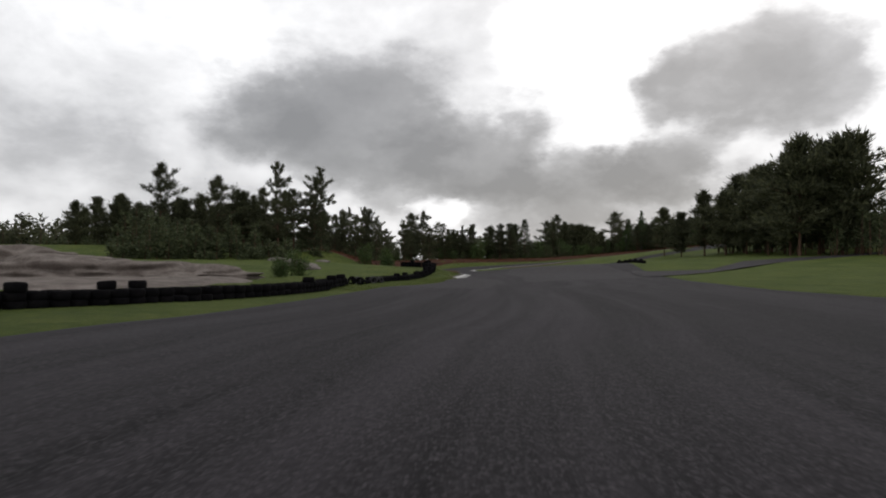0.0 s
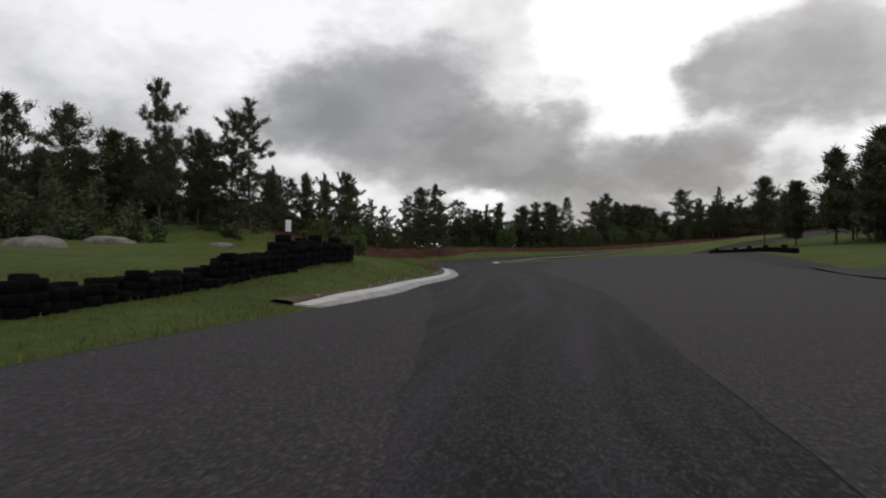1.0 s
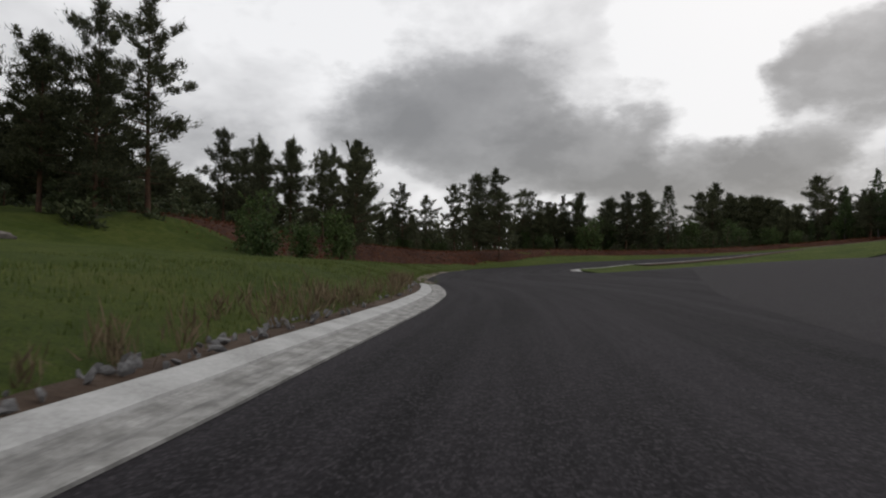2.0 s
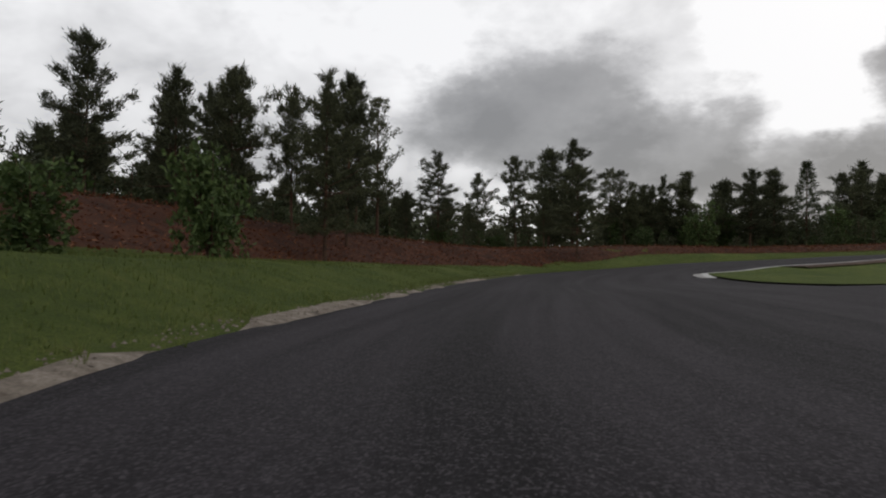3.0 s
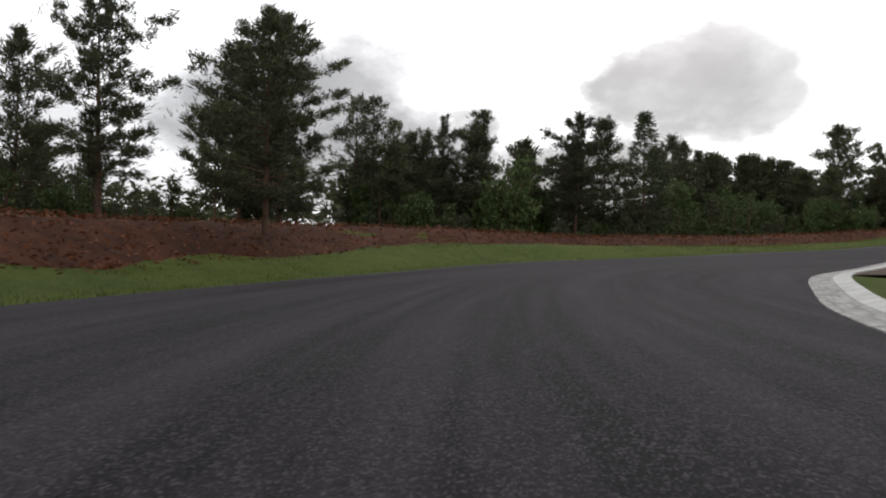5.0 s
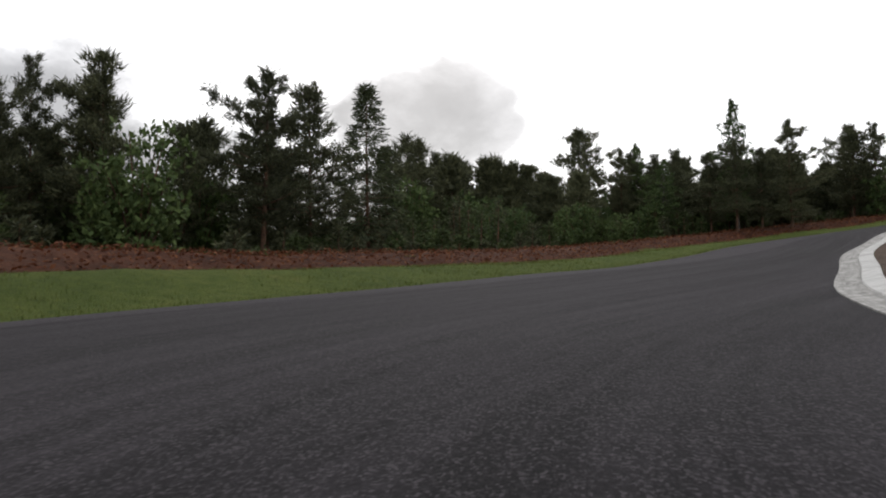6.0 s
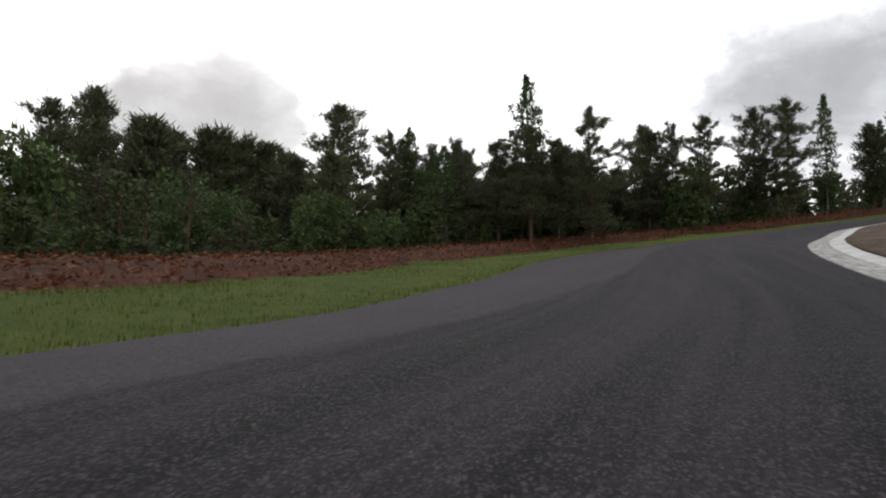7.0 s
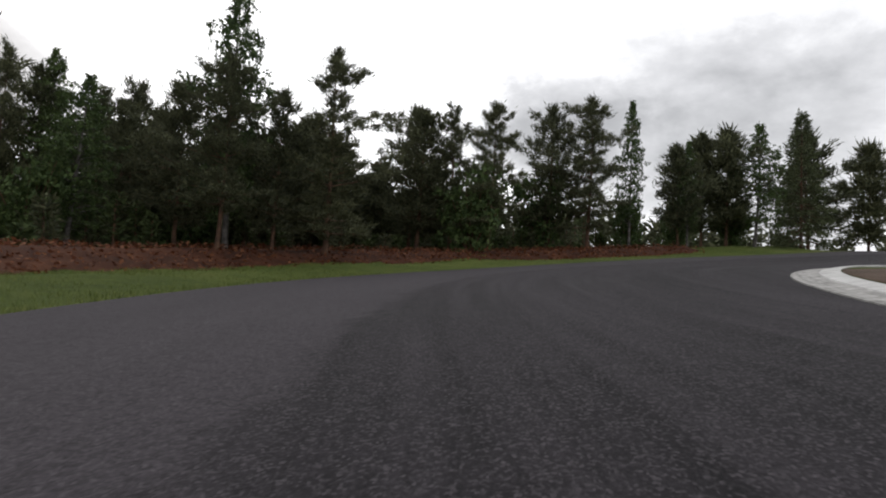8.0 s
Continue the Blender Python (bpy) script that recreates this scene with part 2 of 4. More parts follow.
def leaf_material(name, dark, mid, light, glow=0.14):
    m, t, b = material(name, 0.75, 0.2)
    geo = t.nodes.new("ShaderNodeNewGeometry")
    info = t.nodes.new("ShaderNodeObjectInfo")
    f = math_node(t, "ADD", math_node(t, "MULTIPLY", geo.outputs["Random Per Island"], 0.7), math_node(t, "MULTIPLY", info.outputs["Random"], 0.3))
    c = ramp(t, f, [(0.1, dark), (0.5, mid), (0.95, light)])
    t.links.new(c, b.inputs["Base Color"])
    tr = t.nodes.new("ShaderNodeBsdfTranslucent")
    t.links.new(c, tr.inputs[0])
    ms = t.nodes.new("ShaderNodeMixShader")
    ms.inputs[0].default_value = glow
    t.links.new(b.outputs[0], ms.inputs[1])
    t.links.new(tr.outputs[0], ms.inputs[2])
    t.links.new(ms.outputs[0], t.nodes["Material Output"].inputs[0])
    return m


NEEDLES = leaf_material("pine needles", (0.030, 0.035, 0.020), (0.062, 0.068, 0.036), (0.115, 0.120, 0.060), 0.24)
SPRUCE = leaf_material("spruce needles", (0.028, 0.037, 0.019), (0.056, 0.070, 0.033), (0.100, 0.114, 0.052), 0.22)
BIRCH_LEAF = leaf_material("birch leaves", (0.030, 0.050, 0.018), (0.055, 0.085, 0.026), (0.09, 0.125, 0.04))
THICKET = leaf_material("thicket leaves", (0.020, 0.031, 0.011), (0.042, 0.060, 0.021), (0.074, 0.098, 0.034))
BLADE = leaf_material("grass blades", (0.046, 0.066, 0.014), (0.086, 0.114, 0.024), (0.15, 0.16, 0.055))
DRY = leaf_material("dry stalks", (0.07, 0.05, 0.03), (0.15, 0.11, 0.065), (0.24, 0.19, 0.12))
RED_LEAF = leaf_material("withered red leaves", (0.050, 0.017, 0.008), (0.10, 0.032, 0.014), (0.28, 0.13, 0.068), 0.4)

# ---- terrain ----
from mathutils.geometry import delaunay_2d_cdt
LEFT = [(-5.5, -60), (-4.6, -20), (-3.8, -10), (-3.1, -7), (-2.5, -2), (-2.1, 3), (-1.9, 5.8), (-1.1, 8), (-0.45, 10.5), (-0.1, 14), (0.05, 18), (0.35, 20.8), (0.65, 22.6), (1.0, 24.5), (1.35, 27),
        (1.48, 30.5), (1.75, 33.5), (1.95, 37), (1.90, 40.5), (1.76, 43), (1.58, 46), (1.40, 48.5), (0.98, 52), (-0.2, 57.5), (-1.4, 61.8), (-2.1, 66), (-2.6, 70), (-3.1, 73.5), (-3.7, 77.8), (-4.2, 82),
        (-4.4, 87), (-4.1, 92.5), (-3.3, 97.5), (-2.2, 101.8), (-0.8, 104.8), (1.6, 108.2), (4.6, 110.9), (8, 112.9), (12, 114.7), (16, 116.3), (19.5, 117.6), (23, 119.4), (27, 121.6), (31.5, 124.2),
        (36, 126.0), (41, 126.9), (47, 126.3), (54, 123.8), (64, 118), (80, 107)]
RIGHT = [(9, -60), (8.6, -4), (8.8, 3), (9.8, 9), (10.8, 15), (12.5, 22), (14.8, 33), (17, 42), (19.3, 54), (21.5, 66), (23.8, 80), (28, 93.5), (36, 102.5), (52, 105), (76, 94)]
ISLAND = [(4.5, 86.8), (3.95, 89.8), (4.05, 92.6), (5.2, 95.5), (6.8, 98.4), (8.7, 101.4), (11.6, 104.4), (15.0, 107.6), (18.8, 110.2), (22.4, 112.6), (26.1, 114.5), (29.6, 116.1), (33.6, 117.1), (37.4, 117.85), (40.6, 117.8),
          (43.6, 117.1), (46.4, 115.5), (47.3, 112.8), (43.5, 109), (36, 105.6), (26, 98.5), (18, 91), (11.5, 85.8), (8, 83.6), (5.7, 84.6)]
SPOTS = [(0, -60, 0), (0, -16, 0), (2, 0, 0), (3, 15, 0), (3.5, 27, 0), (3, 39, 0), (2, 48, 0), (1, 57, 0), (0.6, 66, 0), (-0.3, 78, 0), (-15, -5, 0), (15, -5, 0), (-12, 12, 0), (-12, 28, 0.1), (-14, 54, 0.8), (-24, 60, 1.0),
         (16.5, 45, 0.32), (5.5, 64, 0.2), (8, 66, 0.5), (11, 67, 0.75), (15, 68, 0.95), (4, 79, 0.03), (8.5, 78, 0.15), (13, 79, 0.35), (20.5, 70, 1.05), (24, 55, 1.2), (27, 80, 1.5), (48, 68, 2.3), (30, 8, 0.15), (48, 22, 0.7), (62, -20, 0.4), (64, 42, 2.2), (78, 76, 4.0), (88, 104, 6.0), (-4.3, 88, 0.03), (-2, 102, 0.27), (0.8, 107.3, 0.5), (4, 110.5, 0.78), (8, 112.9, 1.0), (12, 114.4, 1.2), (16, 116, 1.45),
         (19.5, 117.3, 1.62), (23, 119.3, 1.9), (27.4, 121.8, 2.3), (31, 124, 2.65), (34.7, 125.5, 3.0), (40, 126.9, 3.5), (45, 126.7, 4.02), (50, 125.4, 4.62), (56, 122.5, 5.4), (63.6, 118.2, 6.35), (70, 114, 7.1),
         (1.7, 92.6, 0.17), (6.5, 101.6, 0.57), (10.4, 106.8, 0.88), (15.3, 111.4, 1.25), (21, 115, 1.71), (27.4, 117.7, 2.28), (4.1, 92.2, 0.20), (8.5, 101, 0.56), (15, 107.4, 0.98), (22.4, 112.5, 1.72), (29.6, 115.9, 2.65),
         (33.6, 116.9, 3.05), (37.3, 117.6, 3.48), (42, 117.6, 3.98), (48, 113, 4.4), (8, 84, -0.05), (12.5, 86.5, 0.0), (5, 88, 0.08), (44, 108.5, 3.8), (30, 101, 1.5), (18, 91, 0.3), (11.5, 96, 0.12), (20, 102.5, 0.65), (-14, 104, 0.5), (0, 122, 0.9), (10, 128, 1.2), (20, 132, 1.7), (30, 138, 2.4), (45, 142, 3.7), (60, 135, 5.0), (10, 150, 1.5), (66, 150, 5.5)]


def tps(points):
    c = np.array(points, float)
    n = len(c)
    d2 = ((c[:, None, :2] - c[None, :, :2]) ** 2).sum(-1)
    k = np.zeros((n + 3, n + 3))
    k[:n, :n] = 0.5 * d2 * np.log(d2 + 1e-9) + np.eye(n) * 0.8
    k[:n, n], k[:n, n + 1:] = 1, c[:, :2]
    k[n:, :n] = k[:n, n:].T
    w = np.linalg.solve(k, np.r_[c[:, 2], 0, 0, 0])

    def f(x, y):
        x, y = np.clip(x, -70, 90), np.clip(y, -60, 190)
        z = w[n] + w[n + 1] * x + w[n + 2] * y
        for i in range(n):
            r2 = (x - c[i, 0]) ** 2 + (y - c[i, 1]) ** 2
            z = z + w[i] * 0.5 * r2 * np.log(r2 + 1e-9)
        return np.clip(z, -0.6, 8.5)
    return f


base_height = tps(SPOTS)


def smooth_line(pts, step=0.6, closed=False):
    """Catmull-Rom through the points, resampled at about one step."""
    p = np.array(pts, float)
    q = np.vstack([p[-1:], p, p[:2]]) if closed else np.vstack([2 * p[:1] - p[1:2], p, 2 * p[-1:] - p[-2:-1]])
    out = []
    for i in range(1, len(q) - 2):
        m = max(2, int(np.linalg.norm(q[i + 1] - q[i]) / step))
        for u in np.arange(m) / m:
            out.append(0.5 * (2 * q[i] + (q[i + 1] - q[i - 1]) * u + (2 * q[i - 1] - 5 * q[i] + 4 * q[i + 1] - q[i + 2]) * u * u
                              + (3 * q[i] - q[i - 1] - 3 * q[i + 1] + q[i + 2]) * u ** 3))
    if not closed:
        out.append(p[-1])
    return np.array(out)


LEFT_L, RIGHT_L, ISLAND_L = smooth_line(LEFT), smooth_line(RIGHT, 1.5), smooth_line(ISLAND, 0.8, True)
ROAD_POLY = np.vstack([LEFT_L, RIGHT_L[::-1]])


def inside(poly, x, y):
    r = np.zeros(np.shape(x), bool)
    px, py = poly[:, 0], poly[:, 1]
    j = len(poly) - 1
    for i in range(len(poly)):
        cut = ((py[i] > y) != (py[j] > y)) & (x < (px[j] - px[i]) * (y - py[i]) / (py[j] - py[i] + 1e-12) + px[i])
        r ^= cut
        j = i
    return r


def nearest(line, x, y):
    """Distance to a dense line and the index of its nearest vertex."""
    x, y = np.ravel(x), np.ravel(y)
    best, idx = np.empty(len(x)), np.empty(len(x), int)
    for a in range(0, len(x), 20000):
        d2 = (x[a:a + 20000, None] - line[None, :, 0]) ** 2 + (y[a:a + 20000, None] - line[None, :, 1]) ** 2
        idx[a:a + 20000] = d2.argmin(1)
        best[a:a + 20000] = np.sqrt(d2.min(1))
    return best, idx


def step(a, b, v):
    u = np.clip((v - a) / (b - a), 0, 1)
    return u * u * (3 - 2 * u)


# along the left edge, by y (first leg) or by running length: verge rise, and where the red bank starts, how wide and high it is
RUN = np.r_[0, np.cumsum(np.linalg.norm(np.diff(LEFT_L, axis=0), axis=1))]


def run_at(x, y):
    return RUN[((LEFT_L[:, 0] - x) ** 2 + (LEFT_L[:, 1] - y) ** 2).argmin()]


MARKS = [run_at(*p) for p in ((-2.5, -2), (0.35, 20.8), (1.55, 30.5), (1.95, 37), (1.65, 43), (-0.3, 57.5), (-2.4, 68), (-4.1, 80.5), (-4.1, 92.5), (-2.2, 101.8), (1, 107.4), (6, 111.8), (12, 114.4), (25, 120.5), (35, 125.6), (46, 126.5), (58, 121.5))]
VERGE = [0.02, 0.14, 0.58, 0.52, 0.45, 0.48, 0.58, 0.54, 0.35, 0.20, 0.42, 0.62, 0.45, 0.22, 0.22, 0.2, 0.15]
BANK_OFF = [40, 40, 40, 40, 40, 15, 6.5, 5.5, 4.0, 2.4, 3.2, 4.6, 5.4, 4.9, 4.6, 3.8, 3.0]
BANK_W = [3, 3, 3, 3, 3, 5, 6, 6, 4.5, 3.5, 3.0, 3.0, 3.0, 2.6, 2.4, 2.4, 2.4]
BANK_H = [0, 0, 0, 0, 0, 0, 1.6, 1.75, 1.4, 1.0, 0.85, 0.65, 0.55, 0.5, 0.5, 0.45, 0.35]


def verge(x, y):
    """Signed distance out from the left edge and the verge values there."""
    d, i = nearest(LEFT_L, x, y)
    s = np.where(inside(ROAD_POLY, np.ravel(x), np.ravel(y)), -d, d)
    r = RUN[i]
    return s, [np.interp(r, MARKS, v) for v in (VERGE, BANK_OFF, BANK_W, BANK_H)]


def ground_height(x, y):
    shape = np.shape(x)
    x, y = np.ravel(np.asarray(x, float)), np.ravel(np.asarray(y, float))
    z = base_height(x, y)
    s, (v, bo, bw, bh) = verge(x, y)
    left = s > 0
    # right of the other edge nothing rises
    dr, _ = nearest(RIGHT_L, x, y)
    leftside = dr > s
    up = v * step(0.2, 3.2, s) + bh * step(0, 1, (s - bo) / bw)
    return (z + np.where(left & leftside, up, 0.0)).reshape(shape)


def mesh_object(name, verts, faces, mat, smooth=False, parent=None):
    me = bpy.data.meshes.new(name)
    me.from_pydata([tuple(v) for v in verts], [], [tuple(f) for f in faces])
    me.materials.append(mat)
    if smooth:
        me.polygons.foreach_set("use_smooth", [True] * len(me.polygons))
    me.update()
    ob = new(name, me)
    if parent:
        ob.parent = parent
    return ob


def axis(lo, hi, step_in, far):
    a = list(np.arange(lo, hi + 0.01, step_in))
    s, v = step_in, hi
    while v < far:
        s *= 1.35
        v += s
        a.append(v)
    s, v = step_in, lo
    while v > -far:
        s *= 1.35
        v -= s
        a.insert(0, v)
    return np.array(a)


BRANCH = np.array([(11.6, 24.5), (15.5, 29.5), (19.8, 34.9), (30, 46.0), (46, 58.2), (62, 68.2), (61, 71.2), (45, 61.7), (29, 50.8), (21.4, 39.8), (17.5, 42.1), (16.6, 45.3), (14.8, 38.6)])
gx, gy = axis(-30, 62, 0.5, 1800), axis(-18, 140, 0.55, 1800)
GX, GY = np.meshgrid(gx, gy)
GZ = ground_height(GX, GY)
inroad = inside(ROAD_POLY, GX.ravel(), GY.ravel()).reshape(GX.shape)
dl, _ = nearest(LEFT_L, GX, GY)
drr, _ = nearest(RIGHT_L, GX, GY)
edge_d = np.minimum(dl, drr).reshape(GX.shape)
GZ = GZ - np.where(inroad, 0.035 + 0.22 * step(0.15, 1.2, edge_d), 0.018 * (1 - step(0.2, 0.6, edge_d)))
db, _ = nearest(smooth_line(BRANCH, 0.5, True), GX, GY)
db = np.where(inside(BRANCH, GX.ravel(), GY.ravel()), -db, db).reshape(GX.shape)
GZ = GZ - 0.12 * (1 - step(-0.9, 0.1, db))
for k, (sc, am) in enumerate(((0.25, 0.10), (0.9, 0.035))):
    wob = np.array([noise.noise((x * sc, y * sc, 3.3 + k)) for x, y in zip(GX.ravel(), GY.ravel())]).reshape(GX.shape)
    GZ += np.where(inroad, 0, wob * am * step(0.3, 3.0, edge_d) * step(0.2, 2.0, db))
nx, ny = len(gx), len(gy)
quads = [(j * nx + i, j * nx + i + 1, (j + 1) * nx + i + 1, (j + 1) * nx + i) for j in range(ny - 1) for i in range(nx - 1)]
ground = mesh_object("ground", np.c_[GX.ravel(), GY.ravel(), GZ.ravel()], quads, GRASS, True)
tagged(ground, "mown green grass over gently rolling ground", "ground", kind="structure")


def fill(name, poly, mat, lift, spacing, height=base_height, holes=()):
    """A sheet inside an outline, draped over the terrain."""
    x0, y0 = poly.min(0)
    x1, y1 = poly.max(0)
    px, py = np.meshgrid(np.arange(x0, x1, spacing), np.arange(y0, y1, spacing))
    px, py = px.ravel(), py.ravel()
    keep = inside(poly, px, py)
    dd, _ = nearest(poly, px, py)
    keep &= dd > spacing * 0.45
    pts = np.vstack([poly, np.c_[px[keep], py[keep]]])
    n = len(poly)
    v, _, f, *_ = delaunay_2d_cdt([Vector(p) for p in pts], [], [list(range(n))], 1, 1e-5)
    v = np.array([tuple(p) for p in v])
    f = np.array([tuple(t) for t in f])
    mid = v[f].mean(1)
    f = f[inside(poly, mid[:, 0], mid[:, 1])]
    z = height(v[:, 0], v[:, 1]) + lift
    return mesh_object(name, np.c_[v, z], f, mat, True)


road = tagged(fill("road", ROAD_POLY, ASPHALT, 0.0, 1.5), "dark grey asphalt race track with worn driving lines", "road", kind="structure")

xy = np.array([v.co[:2] for v in road.data.vertices])
d_, i_ = nearest(LEFT_L, xy[:, 0], xy[:, 1])
stops = [run_at(*p) for p in ((-4.1, 92.5), (-2.2, 101.8), (1.6, 108.2), (4.6, 110.9), (9, 113.3), (16, 115.9), (27, 121.6), (36, 126), (64, 118))]
wide = np.interp(RUN[i_], stops, [0.0, 0.5, 0.9, 1.2, 1.5, 2.0, 3.3, 3.9, 4.2], left=0.0)
for key, values in (("lane", d_), ("along", RUN[i_]), ("wide", wide)):
    road.data.attributes.new(key, "FLOAT", "POINT").data.foreach_set("value", values.astype(np.float32))


def empty(name, x, y, z=None):
    e = new(name)
    e.empty_display_size = 0.2
    e.location = (x, y, float(ground_height(x, y)) if z is None else z)
    return e


def part(name, verts, faces, mat, parent, label="", smooth=True):
    ob = mesh_object(name, verts, faces, mat, smooth, parent)
    return tagged(ob, label) if label else ob


def line_frame(line):
    """Tangent and left-hand normal at each vertex of a line."""
    t = np.gradient(line, axis=0)
    t /= np.linalg.norm(t, axis=1)[:, None]
    return t, np.c_[-t[:, 1], t[:, 0]]


def loft(line, profile, side, height=base_height, ends=True):
    """Sweep a profile of (outward, up) along a line; side 1 is to its left."""
    _, n = line_frame(line)
    z = height(line[:, 0], line[:, 1])
    k = len(profile)
    verts, faces = [], []
    for i in range(len(line)):
        for o, u in profile:
            verts.append((line[i, 0] + n[i, 0] * o * side, line[i, 1] + n[i, 1] * o * side, z[i] + u))
    for i in range(len(line) - 1):
        for j in range(k - 1):
            q = (i * k + j, (i + 1) * k + j, (i + 1) * k + j + 1, i * k + j + 1)
            faces.append(q if side < 0 else q[::-1])
    if ends:
        faces.append(tuple(range(k)))
        faces.append(tuple((len(line) - 1) * k + j for j in range(k))[::-1])
    return verts, faces


def span(line, a, b):
    """The stretch of a line between the vertices nearest to two places."""
    i = ((line - np.array(a)) ** 2).sum(1).argmin()
    j = ((line - np.array(b)) ** 2).sum(1).argmin()
    return line[i:j + 1]


def kerb(line, side, width, rise, label, seg=5):
    thing = empty("kerb", *line[len(line) // 2])
    m = thing.matrix_basis.inverted()
    prof = [(0.0, -0.12), (0.0, 0.014), (0.06, 0.022), (0.25 * width, 0.24 * rise), (0.52 * width, 0.50 * rise), (0.535 * width, 0.40 * rise), (0.555 * width, 0.40 * rise), (0.57 * width, 0.60 * rise),
            (0.75 * width, 0.84 * rise), (0.93 * width, rise), (width, 0.90 * rise), (width + 0.01, -0.12)]
    k = len(prof)
    run = np.r_[0, np.cumsum(np.linalg.norm(np.diff(line, axis=0), axis=1))]
    for i in range(0, len(line) - 1, seg):
        piece = line[i:i + seg + 1]
        if len(piece) < 2:
            break
        piece = piece.copy()
        piece[0] += (piece[1] - piece[0]) * 0.004
        piece[-1] -= (piece[-1] - piece[-2]) * 0.004
        taper = [min(1.0, 0.25 + 0.3 * min(i + q, len(line) - 1 - i - q)) for q in range(len(piece))]
        v, f = loft(piece, prof, side)
        v = [Vector((x, y, z)) for x, y, z in v]
        z0 = base_height(piece[:, 0], piece[:, 1])
        for q in range(len(piece)):
            for r in range(k):
                p = v[q * k + r]
                if prof[r][1] > 0:
                    p.z = z0[q] + prof[r][1] * taper[q] + 0.004 * noise.noise((p.x * 3, p.y * 3, r))
        ob = part("kerb_stone", [m @ p for p in v], f, CONCRETE, thing, smooth=False)
        me = ob.data
        me.materials.append(CONCRETE_RAMP)
        me.polygons.foreach_set("material_index", [1 if n < len(f) - 2 and n % (k - 1) < 6 else 0 for n in range(len(f))])
        lanes = np.tile([o for o, _ in prof], len(piece))
        runs = np.repeat(run[i:i + len(piece)], k)
        for key, values in (("lane", lanes), ("along", runs)):
            me.attributes.new(key, "FLOAT", "POINT").data.foreach_set("value", values.astype(np.float32))
    return tagged(thing, label, "kerb")


KERB_W = 0.50
KERB_LINE = span(LEFT_L, (0.9, 24.0), (-0.3, 57.5))
kerb(KERB_LINE, 1, KERB_W, 0.085, "pale concrete kerb along the inside of the left bend")
ISL = np.vstack([ISLAND_L, ISLAND_L[:1]])
kerb(span(ISL, (4.1, 88.9), (46.4, 115.5)), -1, 0.66, 0.08, "pale concrete kerb round the grass infield")
# bare earth behind the first kerb
kt, kn = line_frame(KERB_LINE)
vs, fs = [], []
for i, p in enumerate(KERB_LINE):
    w0 = 0.28 + 0.22 * noise.noise((p[1] * 0.5, 9.0, 0)) + 0.16 * noise.noise((p[1] * 1.9, 6.0, 0))
    z = float(base_height(p[0], p[1]))
    for o, u in ((KERB_W - 0.01, -0.05), (KERB_W, 0.05), (KERB_W + 0.02 + max(w0, 0.06) * 0.5, 0.075), (KERB_W + 0.02 + max(w0, 0.06), 0.07), (KERB_W + 0.27 + max(w0, 0.06), -0.06)):
        q = p + kn[i] * o
        vs.append((q[0], q[1], z + u + (0.02 * noise.noise((q[0] * 5, q[1] * 5, 2)) if o > KERB_W + 0.01 else 0)))
    if i:
        fs += [((i - 1) * 5 + j + 1, (i - 1) * 5 + j, i * 5 + j, i * 5 + j + 1) for j in range(4)]
tagged(mesh_object("soil_edge", vs, fs, SOIL, True), "dark bare soil strip behind the kerb", "soil", kind="structure")

# infield: grass inside the kerb, with a strip of bare soil
isl_t, isl_n = line_frame(ISLAND_L)
INNER = ISLAND_L - isl_n * 0.65
infield = fill("infield", INNER, GRASS, 0.07, 1.2)
tagged(infield, "mown grass infield enclosed by the kerb", "lawn", kind="structure")
soil_line = span(INNER, (9.2, 101.2), (40, 117.2))
v, f = loft(soil_line, [(0.0, 0.02), (0.03, 0.085), (0.5, 0.10), (1.0, 0.09), (1.6, 0.085), (1.65, 0.02)], -1, ends=False)
tagged(mesh_object("soil_strip", v, f, SOIL, True), "bare brown soil strip inside the kerb", "soil", kind="structure")

# gravel shoulder on the outside of the straight
gl = span(LEFT_L, (-0.3, 57.5), (-4.1, 92.5))
rng = random.Random(4)
t_, n_ = line_frame(gl)
vs, fs = [], []
for i, p in enumerate(gl):
    w0 = 0.16 + 0.55 * noise.noise((p[1] * 0.45, 1.37, 0.61)) + 0.50 * noise.noise((p[1] * 1.3, 4.43, 0.29)) - 0.012 * max(0.0, p[1] - 70)
    w0 *= min(1.0, 0.12 * i)
    z = float(base_height(p[0], p[1])) - 0.03 * max(0.0, 1 - 0.25 * i) - 0.06 * (1 - float(step(0.0, 0.16, w0)))
    for o, u in ((-0.10 - 0.10 * noise.noise((p[1] * 2.3, 8.0, 0)), 0.002), (0.0, 0.030), (max(w0, 0.02) * 0.6, 0.045), (max(w0, 0.02) + 0.14, -0.03)):
        q = p + n_[i] * o
        vs.append((q[0], q[1], z + u + 0.012 * noise.noise((q[0] * 5, q[1] * 5, 2))))
    if i:
        fs += [((i - 1) * 4 + j + 1, (i - 1) * 4 + j, i * 4 + j, i * 4 + j + 1) for j in range(3)]
tagged(mesh_object("gravel_shoulder", vs, fs, GRAVEL, True), "pale crumbling gravel shoulder between asphalt and grass", "gravel", kind="structure")

# worn asphalt patch and resurfaced lanes
def wavy(poly):
    """Resample an outline and let it wander by a few centimetres."""
    out = []
    for a, b in zip(poly, np.roll(poly, -1, 0)):
        n = max(1, int(np.linalg.norm(b - a) / 0.35))
        out += [a + (b - a) * u / n for u in range(n)]
    return np.array([(x + 0.05 * noise.noise((x * 1.7, y * 1.7, 1)), y + 0.05 * noise.noise((x * 1.7, y * 1.7, 5))) for x, y in out])


